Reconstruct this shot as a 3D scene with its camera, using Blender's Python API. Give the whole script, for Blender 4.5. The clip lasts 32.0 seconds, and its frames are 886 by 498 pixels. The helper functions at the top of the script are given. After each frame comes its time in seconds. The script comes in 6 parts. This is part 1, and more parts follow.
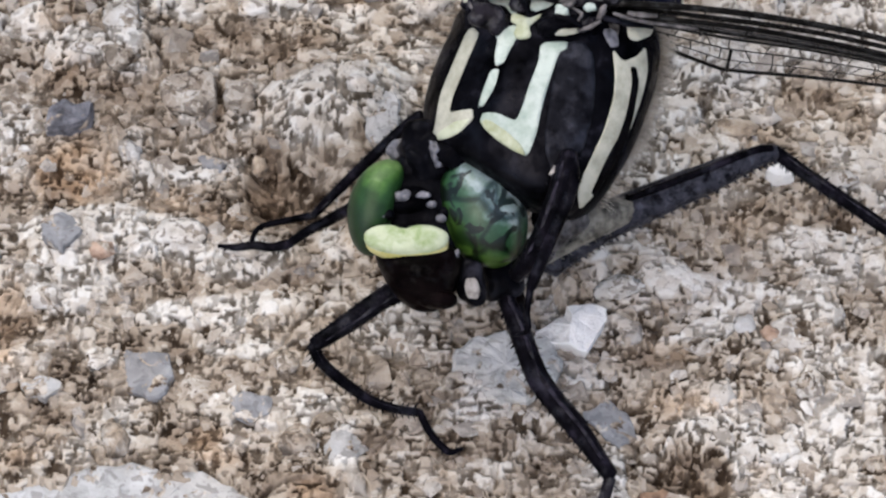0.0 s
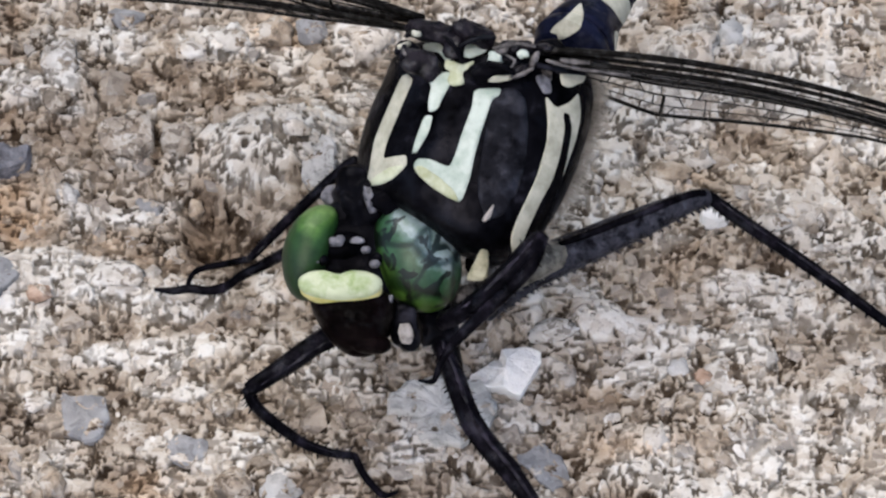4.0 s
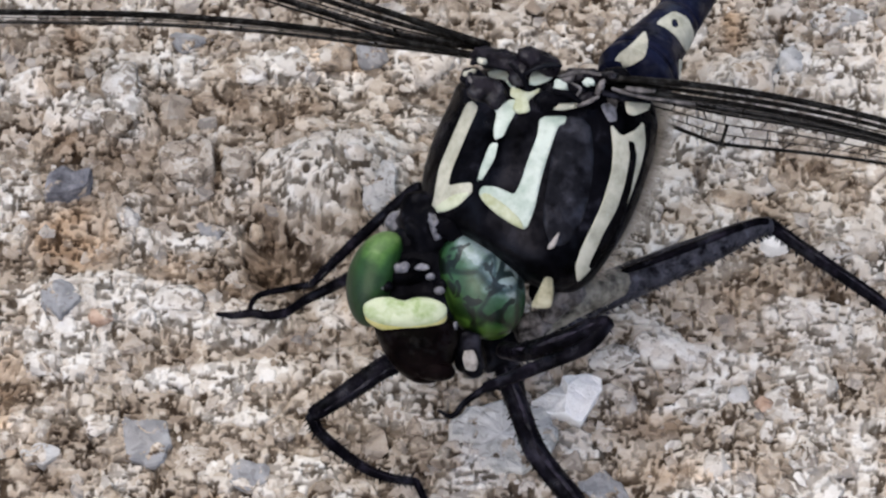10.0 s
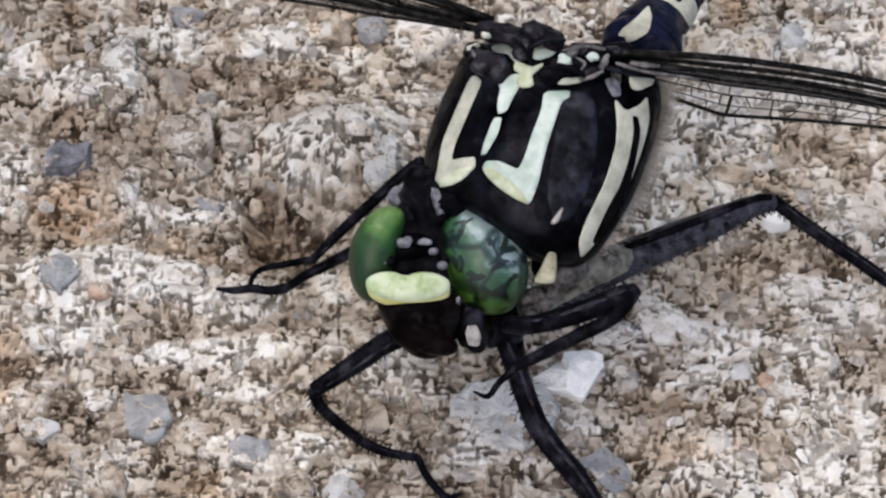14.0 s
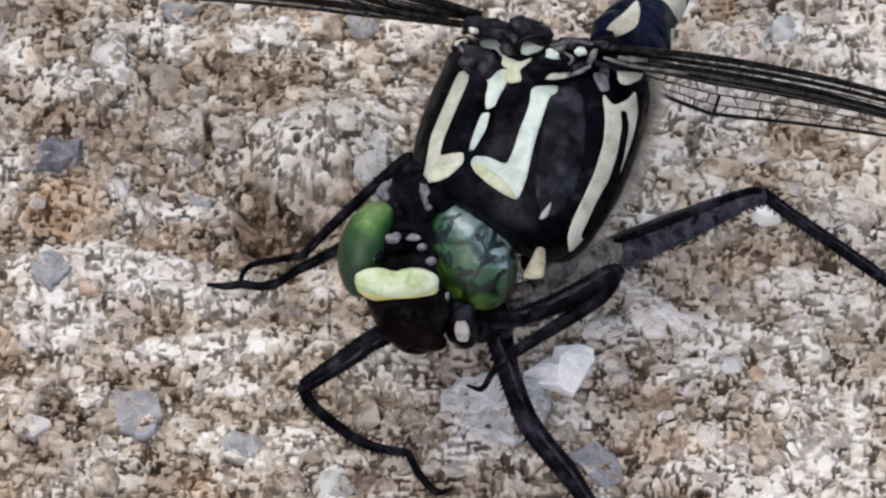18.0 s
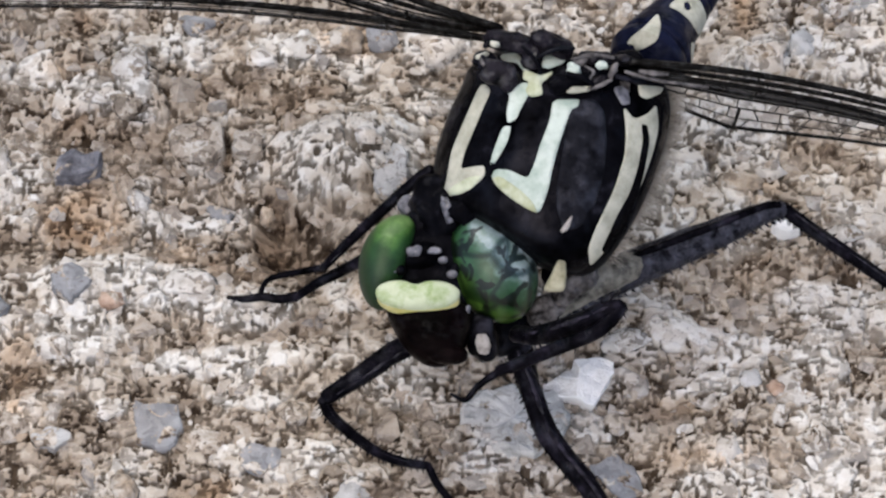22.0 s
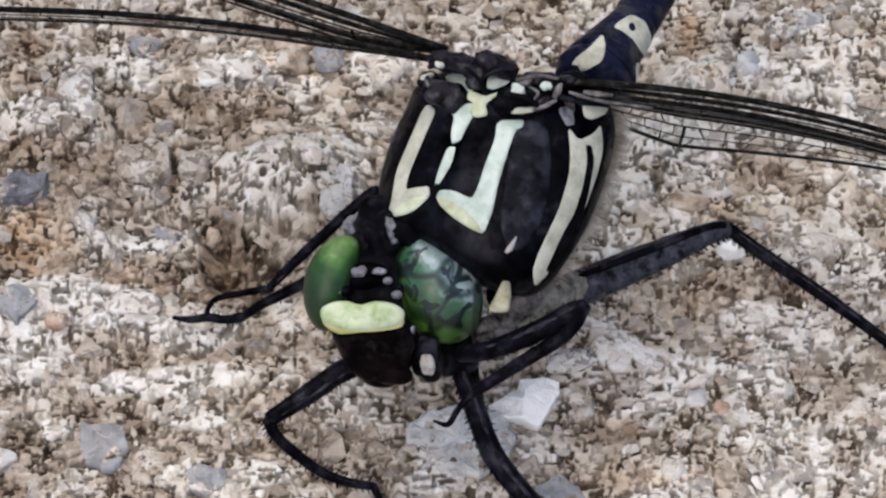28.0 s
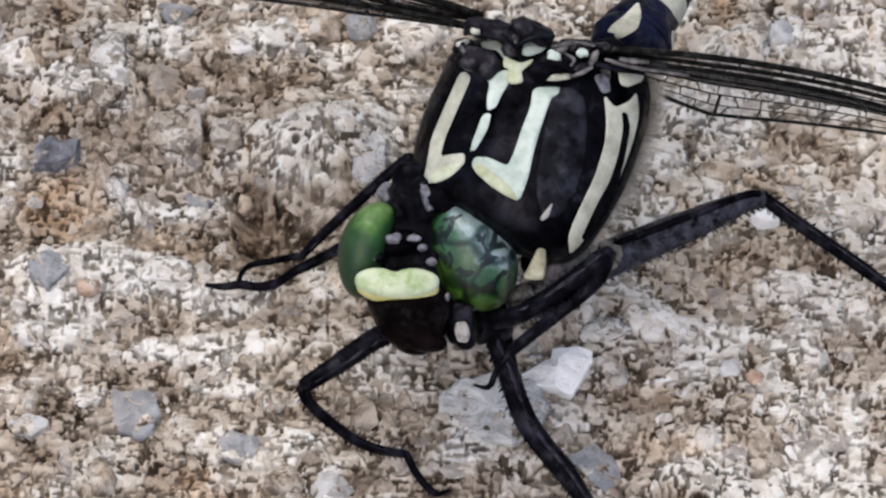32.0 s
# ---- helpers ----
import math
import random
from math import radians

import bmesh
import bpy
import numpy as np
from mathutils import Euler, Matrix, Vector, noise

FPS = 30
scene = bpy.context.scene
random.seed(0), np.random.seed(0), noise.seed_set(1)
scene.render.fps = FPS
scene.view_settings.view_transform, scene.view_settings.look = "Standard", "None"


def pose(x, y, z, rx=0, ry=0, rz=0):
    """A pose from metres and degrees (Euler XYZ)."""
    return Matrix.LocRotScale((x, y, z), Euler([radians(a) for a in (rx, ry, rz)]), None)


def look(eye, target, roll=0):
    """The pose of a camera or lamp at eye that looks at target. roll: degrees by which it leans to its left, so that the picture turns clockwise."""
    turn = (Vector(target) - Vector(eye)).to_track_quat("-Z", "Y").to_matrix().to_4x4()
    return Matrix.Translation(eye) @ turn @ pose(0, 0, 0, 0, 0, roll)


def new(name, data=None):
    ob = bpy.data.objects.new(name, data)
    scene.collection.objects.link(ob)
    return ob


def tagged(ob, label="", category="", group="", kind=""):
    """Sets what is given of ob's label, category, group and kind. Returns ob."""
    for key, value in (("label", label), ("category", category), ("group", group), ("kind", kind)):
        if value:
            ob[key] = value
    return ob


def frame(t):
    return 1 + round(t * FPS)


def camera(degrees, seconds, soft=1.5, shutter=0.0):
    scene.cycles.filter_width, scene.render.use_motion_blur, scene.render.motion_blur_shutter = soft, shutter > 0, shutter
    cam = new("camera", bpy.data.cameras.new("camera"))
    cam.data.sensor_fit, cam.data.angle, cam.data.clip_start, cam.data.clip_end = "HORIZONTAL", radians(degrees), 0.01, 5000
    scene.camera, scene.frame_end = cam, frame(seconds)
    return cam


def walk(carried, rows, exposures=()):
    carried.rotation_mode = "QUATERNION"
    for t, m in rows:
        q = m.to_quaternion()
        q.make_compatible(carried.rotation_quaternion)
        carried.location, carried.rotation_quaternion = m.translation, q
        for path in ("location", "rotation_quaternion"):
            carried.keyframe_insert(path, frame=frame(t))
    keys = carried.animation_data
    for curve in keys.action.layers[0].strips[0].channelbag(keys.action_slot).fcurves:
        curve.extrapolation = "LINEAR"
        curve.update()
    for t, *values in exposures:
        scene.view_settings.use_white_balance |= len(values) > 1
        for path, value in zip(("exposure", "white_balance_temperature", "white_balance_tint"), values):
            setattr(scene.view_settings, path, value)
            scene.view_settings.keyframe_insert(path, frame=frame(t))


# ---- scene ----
MM = 0.001
cam = camera(12.0, 32.0, 2.4)
PATH = [
    (0, (0.002307, -0.106997, 0.181567), (0.000004, -0.006162, 0.008862), -1.449),
    (0.5, (0.001789, -0.107261, 0.181636), (-0.000347, -0.006104, 0.009117), -1.336),
    (1, (0.003330, -0.106620, 0.182445), (0.001230, -0.005502, 0.009903), -1.457),
    (1.5, (0.000762, -0.107565, 0.180729), (-0.001220, -0.006371, 0.008230), -1.193),
    (2, (-0.000605, -0.107995, 0.179254), (-0.002644, -0.008411, 0.005822), -1.054),
    (2.5, (0.000275, -0.107856, 0.179382), (-0.001872, -0.009120, 0.005467), -1.099),
    (3, (0.001407, -0.107452, 0.179601), (-0.000778, -0.008939, 0.005559), -1.260),
    (3.5, (0.002432, -0.106968, 0.180754), (0.000751, -0.007466, 0.007271), -1.051),
    (4, (0.003839, -0.105833, 0.183507), (0.003169, -0.004859, 0.010870), -0.640),
    (4.5, (0.002111, -0.106041, 0.182804), (0.001720, -0.004450, 0.010527), -0.384),
    (6.5, (0.000594, -0.105811, 0.182780), (-0.000242, -0.005087, 0.009996), -0.412),
    (7, (0.001130, -0.105779, 0.183136), (0.000207, -0.004802, 0.010501), -0.442),
    (7.5, (0.000305, -0.105591, 0.183292), (-0.000531, -0.004858, 0.010514), -0.399),
    (8, (0.000609, -0.105642, 0.183247), (-0.000042, -0.004793, 0.010536), -0.249),
    (8.5, (0.000310, -0.105689, 0.183292), (-0.000490, -0.004732, 0.010646), -0.317),
    (9, (0.000444, -0.105661, 0.182824), (-0.000368, -0.004954, 0.010031), -0.338),
    (9.5, (0.001499, -0.105212, 0.183784), (0.000485, -0.004221, 0.011158), -0.525),
    (10, (0.000557, -0.105152, 0.184340), (0.000093, -0.003932, 0.011846), -0.205),
    (10.5, (0.000353, -0.105319, 0.183676), (-0.000130, -0.004033, 0.011221), -0.184),
    (11, (0.000705, -0.105411, 0.183306), (-0.000005, -0.004368, 0.010709), -0.268),
    (11.5, (-0.000449, -0.105812, 0.182450), (-0.000967, -0.005478, 0.009439), -0.091),
    (12, (0.001460, -0.105442, 0.183180), (0.000826, -0.004933, 0.010271), -0.282),
    (12.5, (0.000992, -0.105183, 0.184032), (0.000812, -0.004223, 0.011384), -0.048),
    (13, (0.000353, -0.104903, 0.184179), (0.000391, -0.003891, 0.011562), 0.155),
    (13.5, (0.000448, -0.105515, 0.183676), (0.000160, -0.004172, 0.011254), -0.054),
    (14, (-0.001247, -0.105278, 0.183390), (-0.000051, -0.004586, 0.010591), 0.768),
    (14.5, (-0.000958, -0.105532, 0.182380), (-0.000422, -0.005225, 0.009353), 0.527),
    (16.5, (0.000066, -0.104653, 0.183817), (0.000507, -0.004353, 0.010786), 0.175),
    (17, (-0.001082, -0.105139, 0.183190), (-0.000715, -0.005010, 0.010059), 0.311),
    (17.5, (-0.000343, -0.105098, 0.182843), (-0.000236, -0.005290, 0.009526), 0.060),
    (18, (0.000505, -0.104563, 0.183758), (0.000487, -0.004745, 0.010448), -0.096),
    (18.5, (-0.000444, -0.104735, 0.183391), (0.000066, -0.004702, 0.010206), 0.239),
    (19, (-0.000288, -0.104591, 0.183794), (0.000255, -0.004532, 0.010624), 0.235),
    (19.5, (-0.000405, -0.104779, 0.183551), (0.000220, -0.004917, 0.010267), 0.342),
    (20, (-0.000850, -0.104818, 0.183170), (-0.000342, -0.005191, 0.009751), 0.323),
    (20.5, (-0.000283, -0.104804, 0.183109), (0.000301, -0.005407, 0.009558), 0.283),
    (21, (0.000599, -0.104520, 0.183717), (0.000351, -0.004585, 0.010474), -0.257),
    (21.5, (-0.000040, -0.104656, 0.183802), (0.000043, -0.004184, 0.010870), -0.009),
    (22, (-0.000735, -0.104884, 0.184005), (-0.000509, -0.004397, 0.011082), 0.140),
    (22.5, (-0.000436, -0.104693, 0.183695), (-0.000571, -0.004628, 0.010528), -0.032),
    (23, (-0.000485, -0.104878, 0.183349), (-0.000432, -0.004786, 0.010196), 0.052),
    (23.5, (-0.000031, -0.104797, 0.183178), (0.000093, -0.004968, 0.009874), 0.077),
    (24, (-0.000059, -0.104654, 0.183831), (0.000163, -0.004631, 0.010640), 0.050),
    (24.5, (0.000196, -0.104779, 0.183725), (0.001107, -0.004069, 0.010934), 0.355),
    (25, (0.000829, -0.104791, 0.183531), (0.001826, -0.004178, 0.010684), 0.397),
    (25.5, (0.000265, -0.104904, 0.183374), (0.001430, -0.004349, 0.010494), 0.592),
    (27.5, (0.000921, -0.105281, 0.183376), (0.002496, -0.004151, 0.010836), 0.702),
    (28, (0.000356, -0.104816, 0.184216), (0.002116, -0.003630, 0.011709), 0.853),
    (28.5, (-0.000453, -0.104815, 0.184013), (0.001326, -0.003593, 0.011529), 0.935),
    (29, (-0.000250, -0.104896, 0.184219), (0.001483, -0.003729, 0.011701), 0.925),
    (29.5, (-0.001001, -0.105098, 0.183509), (0.000548, -0.004339, 0.010751), 0.951),
    (30, (-0.000385, -0.104751, 0.184025), (0.001105, -0.004174, 0.011161), 0.832),
    (30.5, (0.000054, -0.104780, 0.184045), (0.001689, -0.003900, 0.011359), 0.856),
    (31, (-0.001656, -0.105298, 0.183480), (0.000591, -0.004355, 0.010837), 1.374),
    (31.5, (-0.001328, -0.105042, 0.183734), (0.000831, -0.004337, 0.010951), 1.240),
    (32, (-0.001383, -0.105273, 0.183201), (0.000466, -0.004655, 0.010363), 1.136),
]
walk(cam, [(t, look(eye, target, roll)) for t, eye, target, roll in PATH])

# ---- light: an even, open sky with a weak wide sun ----
world = bpy.data.worlds.new("sky")
scene.world = world
world.use_nodes = True
wn = world.node_tree
sky = wn.nodes.new("ShaderNodeTexSky")
sky.sky_type = "NISHITA"
sky.sun_disc = False
sky.sun_elevation = radians(58)
sky.sun_rotation = radians(200)
sky.air_density = 1.0
sky.dust_density = 3.0
wn.links.new(sky.outputs["Color"], wn.nodes["Background"].inputs["Color"])
wn.nodes["Background"].inputs["Strength"].default_value = 0.15
sun = new("sun", bpy.data.lights.new("sun", "SUN"))
sun.data.energy = 1.7
sun.data.angle = radians(45)
sun.data.color = (1.0, 0.922, 0.795)
sun.matrix_world = look((-0.35, 0.9, 1.55), (0, 0, 0))
scene.view_settings.exposure = 0.45


# ---- materials ----
def material(name, rough=0.6, coat=0.0, metal=0.0, spec=0.5):
    m = bpy.data.materials.new(name)
    m.use_nodes = True
    b = m.node_tree.nodes["Principled BSDF"]
    b.inputs["Roughness"].default_value = rough
    b.inputs["Metallic"].default_value = metal
    b.inputs["Coat Weight"].default_value = coat
    b.inputs["Coat Roughness"].default_value = 0.12
    b.inputs["Specular IOR Level"].default_value = spec
    return m, m.node_tree, b


def ramp(nt, stops, source, interp="LINEAR"):
    r = nt.nodes.new("ShaderNodeValToRGB")
    r.color_ramp.interpolation = interp
    e = r.color_ramp.elements
    while len(e) < len(stops):
        e.new(0.5)
    for k, (at, c) in enumerate(stops):
        e[k].position = at
        e[k].color = (*c, 1)
    nt.links.new(source, r.inputs["Fac"])
    return r.outputs["Color"]


def noise_tex(nt, per_mm, detail=3.0, rough=0.6, place=False, twist=0.0):
    """Noise with the given number of waves in a millimetre."""
    n = nt.nodes.new("ShaderNodeTexNoise")
    n.inputs["Scale"].default_value = per_mm * 1000.0
    n.inputs["Detail"].default_value = detail
    n.inputs["Roughness"].default_value = rough
    n.inputs["Distortion"].default_value = twist
    nt.links.new(where(nt, place), n.inputs["Vector"])
    return n.outputs["Fac"]


def where(nt, place):
    """The point in the thing's own space, or, for the ground and its stones, in the place."""
    if place:
        return nt.nodes.new("ShaderNodeNewGeometry").outputs["Position"]
    return nt.nodes.new("ShaderNodeTexCoord").outputs["Object"]


def cells_tex(nt, per_mm, feature="F1", place=False):
    v = nt.nodes.new("ShaderNodeTexVoronoi")
    v.feature = feature
    v.inputs["Scale"].default_value = per_mm * 1000.0
    nt.links.new(where(nt, place), v.inputs["Vector"])
    return v


def mix(nt, fac, a, b, blend="MIX"):
    m = nt.nodes.new("ShaderNodeMix")
    m.data_type = "RGBA"
    m.blend_type = blend
    for sock, val in ((m.inputs[0], fac), (m.inputs[6], a), (m.inputs[7], b)):
        if isinstance(val, (int, float)):
            sock.default_value = val
        elif isinstance(val, tuple):
            sock.default_value = (*val, 1)
        else:
            nt.links.new(val, sock)
    return m.outputs[2]


def bump(nt, bsdf, height, strength=0.4, mm=0.05):
    b = nt.nodes.new("ShaderNodeBump")
    b.inputs["Strength"].default_value = strength
    b.inputs["Distance"].default_value = mm * MM
    nt.links.new(height, b.inputs["Height"])
    nt.links.new(b.outputs["Normal"], bsdf.inputs["Normal"])


def chitin(name, dark, light, rough=0.35, per_mm=2.5, coat=0.0, strength=0.35, spec=0.5, sheen=(1.0, 1.0, 1.0), haze=1.1):
    """Insect shell: two tones in blotches, fine pitted relief. haze lifts the lightest blotches, painted-in sheen on
    the black shells.
    """
    m, nt, b = material(name, rough, coat, spec=spec)
    b.inputs["Specular Tint"].default_value = (*sheen, 1)
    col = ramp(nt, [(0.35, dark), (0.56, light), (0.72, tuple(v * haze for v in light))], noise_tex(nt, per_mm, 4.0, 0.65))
    nt.links.new(col, b.inputs["Base Color"])
    wear = ramp(nt, [(0.3, (rough * 0.7,) * 3), (0.7, (min(1, rough * 1.4),) * 3)], noise_tex(nt, per_mm * 1.7, 3.0))
    nt.links.new(wear, b.inputs["Roughness"])
    glint = ramp(nt, [(0.50, (spec * 0.3,) * 3), (0.70, (min(1, spec * 3.5),) * 3)], noise_tex(nt, per_mm * 1.2, 3.0, 0.6))
    nt.links.new(glint, b.inputs["Specular IOR Level"])
    bump(nt, b, noise_tex(nt, per_mm * 1.6, 5.0, 0.7), strength, 0.14)
    return m


def crust(nt, stops, wave=0.8, pores=0.6):
    """Colour of weathered mineral by place: blocky crumbs with a tone each, scattered dark pores, slow drifts of tone."""
    spot = nt.nodes.new("ShaderNodeNewGeometry").outputs["Position"]
    warp = nt.nodes.new("ShaderNodeTexNoise")
    warp.inputs["Scale"].default_value = 1700.0
    warp.inputs["Detail"].default_value = 1.0
    nt.links.new(spot, warp.inputs["Vector"])
    shift = nt.nodes.new("ShaderNodeVectorMath")
    shift.operation = "MULTIPLY_ADD"
    shift.inputs[1].default_value = (0.0006, 0.0006, 0.0006)
    nt.links.new(warp.outputs["Color"], shift.inputs[0])
    nt.links.new(spot, shift.inputs[2])
    chips = nt.nodes.new("ShaderNodeTexVoronoi")
    chips.distance = "CHEBYCHEV"
    chips.inputs["Scale"].default_value = 2300.0 * wave
    nt.links.new(shift.outputs["Vector"], chips.inputs["Vector"])
    split = nt.nodes.new("ShaderNodeSeparateColor")
    nt.links.new(chips.outputs["Color"], split.inputs["Color"])
    fac = noise_tex(nt, 1.0 * wave, 2.0, 0.5, True, 0.6)
    both = nt.nodes.new("ShaderNodeMix")
    both.inputs[0].default_value = 0.2
    nt.links.new(fac, both.inputs[2])
    nt.links.new(split.outputs["Red"], both.inputs[3])
    base = ramp(nt, stops, both.outputs[0])
    marks = ramp(nt, [(0.385, (0.26, 0.22, 0.19)), (0.43, (1, 1, 1))], noise_tex(nt, 2.2 * wave, 1.0, 0.5, True, 0.8))
    drift = ramp(nt, [(0.34, (1.0, 0.92, 0.82)), (0.50, (1, 1, 1)), (0.66, (0.98, 1.0, 1.01))], noise_tex(nt, 0.16, 3.0, place=True))
    return mix(nt, 1.0, mix(nt, pores, base, marks, "MULTIPLY"), drift, "MULTIPLY"), fac


def rock(name, tones, stops=None, source="island", rough=0.9, wave=0.8, strength=0.7, share=0.8, cover=0.0):
    """Mineral pieces: a tone for each piece, over it some of the crust that covers them all, and mortar left on them in patches."""
    m, nt, b = material(name, rough, spec=0.25)
    g = nt.nodes.new("ShaderNodeNewGeometry" if source == "island" else "ShaderNodeObjectInfo")
    r = g.outputs["Random Per Island" if source == "island" else "Random"]
    tone = ramp(nt, tones, r)
    skin, grain = crust(nt, stops or CRUST_TAN, wave, 0.8)
    col = mix(nt, share, tone, skin)
    if cover:
        mortar, _ = crust(nt, CRUST_TAN, 1.0, 0.9)
        over = ramp(nt, [(cover - 0.02, (1, 1, 1)), (cover + 0.02, (0, 0, 0))], noise_tex(nt, 0.85, 3.0, 0.65, True, 0.8))
        col = mix(nt, over, col, mortar)
    nt.links.new(col, b.inputs["Base Color"])
    bump(nt, b, noise_tex(nt, wave * 1.8, 3.0, 0.6, True), strength, 0.2)
    return m


CRUST_PALE = [(0.28, (0.16, 0.135, 0.11)), (0.37, (0.37, 0.335, 0.295)), (0.46, (0.53, 0.495, 0.455)), (0.58, (0.63, 0.60, 0.565)), (0.74, (0.75, 0.73, 0.71))]
CRUST_TAN = [(0.29, (0.085, 0.066, 0.050)), (0.39, (0.23, 0.185, 0.145)), (0.48, (0.365, 0.31, 0.255)), (0.58, (0.47, 0.42, 0.365)), (0.74, (0.62, 0.59, 0.55))]
CRUST_GREY = [(0.29, (0.13, 0.128, 0.125)), (0.39, (0.27, 0.267, 0.262)), (0.48, (0.385, 0.382, 0.378)), (0.60, (0.47, 0.468, 0.468)), (0.76, (0.62, 0.62, 0.625))]
CRUST_BLUE = [(0.29, (0.065, 0.065, 0.068)), (0.39, (0.125, 0.125, 0.13)), (0.48, (0.19, 0.19, 0.198)), (0.60, (0.26, 0.262, 0.272)), (0.76, (0.40, 0.40, 0.41))]
CRUST_BROWN = [(0.30, (0.055, 0.041, 0.031)), (0.41, (0.17, 0.131, 0.10)), (0.52, (0.30, 0.245, 0.195)), (0.65, (0.43, 0.375, 0.32)), (0.80, (0.56, 0.52, 0.47))]


def stone_skin(name, lo, hi, wave=1.0, marks=0.45, rough=0.8, dots=0.0, cover=0.0):
    """A hard stone: one tone with mottling and a few pores."""
    m, nt, b = material(name, rough, spec=0.3)
    fac = noise_tex(nt, wave, 4.0, 0.65, True, 0.3)
    dark = tuple(v * (1 - marks) for v in lo)
    col = ramp(nt, [(0.34, dark), (0.45, lo), (0.58, hi), (0.76, tuple(min(0.9, v * 1.2) for v in hi))], fac)
    spots = ramp(nt, [(0.17, (0.12, 0.10, 0.09)), (0.27, (1, 1, 1))], cells_tex(nt, 1.0, place=True).outputs["Distance"])
    col = mix(nt, dots, col, spots, "MULTIPLY")
    if cover:
        skin, grain = crust(nt, CRUST_TAN)
        over = ramp(nt, [(cover - 0.04, (1, 1, 1)), (cover + 0.04, (0, 0, 0))], noise_tex(nt, 0.75, 3.0, 0.65, True, 0.6))
        col = mix(nt, over, col, skin)
    nt.links.new(col, b.inputs["Base Color"])
    bump(nt, b, noise_tex(nt, wave * 1.5, 4.0, 0.65, True), 0.8, 0.3)
    return m


COLD = (0.78, 0.80, 1.0)
# strong haze on black and leg shell puts sky sheen into the base colour
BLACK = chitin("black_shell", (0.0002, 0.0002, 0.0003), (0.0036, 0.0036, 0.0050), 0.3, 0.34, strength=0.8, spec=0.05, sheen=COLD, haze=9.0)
NAVY = chitin("blue_black_shell", (0.0015, 0.002, 0.006), (0.008, 0.010, 0.026), 0.4, 0.7, spec=0.12, sheen=COLD)
BROWN = chitin("dark_brown_shell", (0.0004, 0.0002, 0.0002), (0.0030, 0.0018, 0.0019), 0.35, 0.7, spec=0.04, haze=2.0)
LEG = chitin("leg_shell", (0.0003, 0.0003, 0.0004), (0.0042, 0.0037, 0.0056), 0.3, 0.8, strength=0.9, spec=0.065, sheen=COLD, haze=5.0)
THIGH = chitin("blue_grey_thigh", (0.0018, 0.0018, 0.003), (0.036, 0.037, 0.049), 0.35, 1.6, strength=1.0, spec=0.16, sheen=COLD)
# lighter grey for the highlight lines laid along the legs
HIGHLIGHT = chitin("leg_highlight_grey", (0.002, 0.0018, 0.0026), (0.022, 0.0195, 0.028), 0.35, 1.2, strength=0.8, spec=0.15, haze=3.0)
LOBE = chitin("purple_grey_shell", (0.001, 0.0009, 0.0014), (0.015, 0.013, 0.018), 0.35, 1.1, strength=0.8, spec=0.2)
COXA = chitin("grey_haired_shell", (0.010, 0.009, 0.009), (0.125, 0.115, 0.115), 0.6, 1.2, strength=0.9, spec=0.2, haze=1.8)
OLIVE = chitin("olive_grey_shell", (0.012, 0.011, 0.010), (0.18, 0.171, 0.148), 0.6, 0.9, strength=1.0, spec=0.2, haze=1.6)
# blue-grey that paints reflected sky onto the thorax side
SKY_SHEEN = chitin("blue_grey_sky_sheen", (0.0012, 0.0012, 0.0017), (0.011, 0.0113, 0.0145), 0.35, 0.55, strength=0.9, spec=0.15, sheen=COLD, haze=4.2)
PALE = chitin("pale_green_stripe", (0.32, 0.39, 0.34), (0.50, 0.56, 0.51), 0.55, 0.8, strength=0.6, spec=0.25)
CREAM = chitin("cream_stripe", (0.31, 0.31, 0.25), (0.48, 0.475, 0.40), 0.55, 0.8, strength=0.6, spec=0.25)
DULL = chitin("dull_cream_plate", (0.17, 0.16, 0.10), (0.38, 0.36, 0.26), 0.5, 0.7, strength=0.5)
YELLOW = chitin("pale_yellow_plate", (0.34, 0.36, 0.22), (0.52, 0.55, 0.42), 0.5, 0.8, strength=0.6, spec=0.25)
BAR = chitin("green_tinged_plate", (0.24, 0.33, 0.12), (0.49, 0.54, 0.37), 0.45, 0.75, strength=0.5)
DULLGREY = chitin("dull_grey_plate", (0.16, 0.145, 0.135), (0.34, 0.315, 0.30), 0.55, 1.2, spec=0.2)
GREYSPOT = chitin("grey_spot", (0.05, 0.05, 0.058), (0.165, 0.165, 0.19), 0.35, 2.2)
HAIR = chitin("hair", (0.20, 0.18, 0.15), (0.42, 0.385, 0.34), 0.6, 1.0)
RIM = chitin("yellow_rim", (0.42, 0.39, 0.12), (0.54, 0.50, 0.22), 0.45, 0.6)
VEIN = chitin("wing_vein", (0.0015, 0.0014, 0.0014), (0.006, 0.0055, 0.005), 0.5, 2.0, spec=0.1)


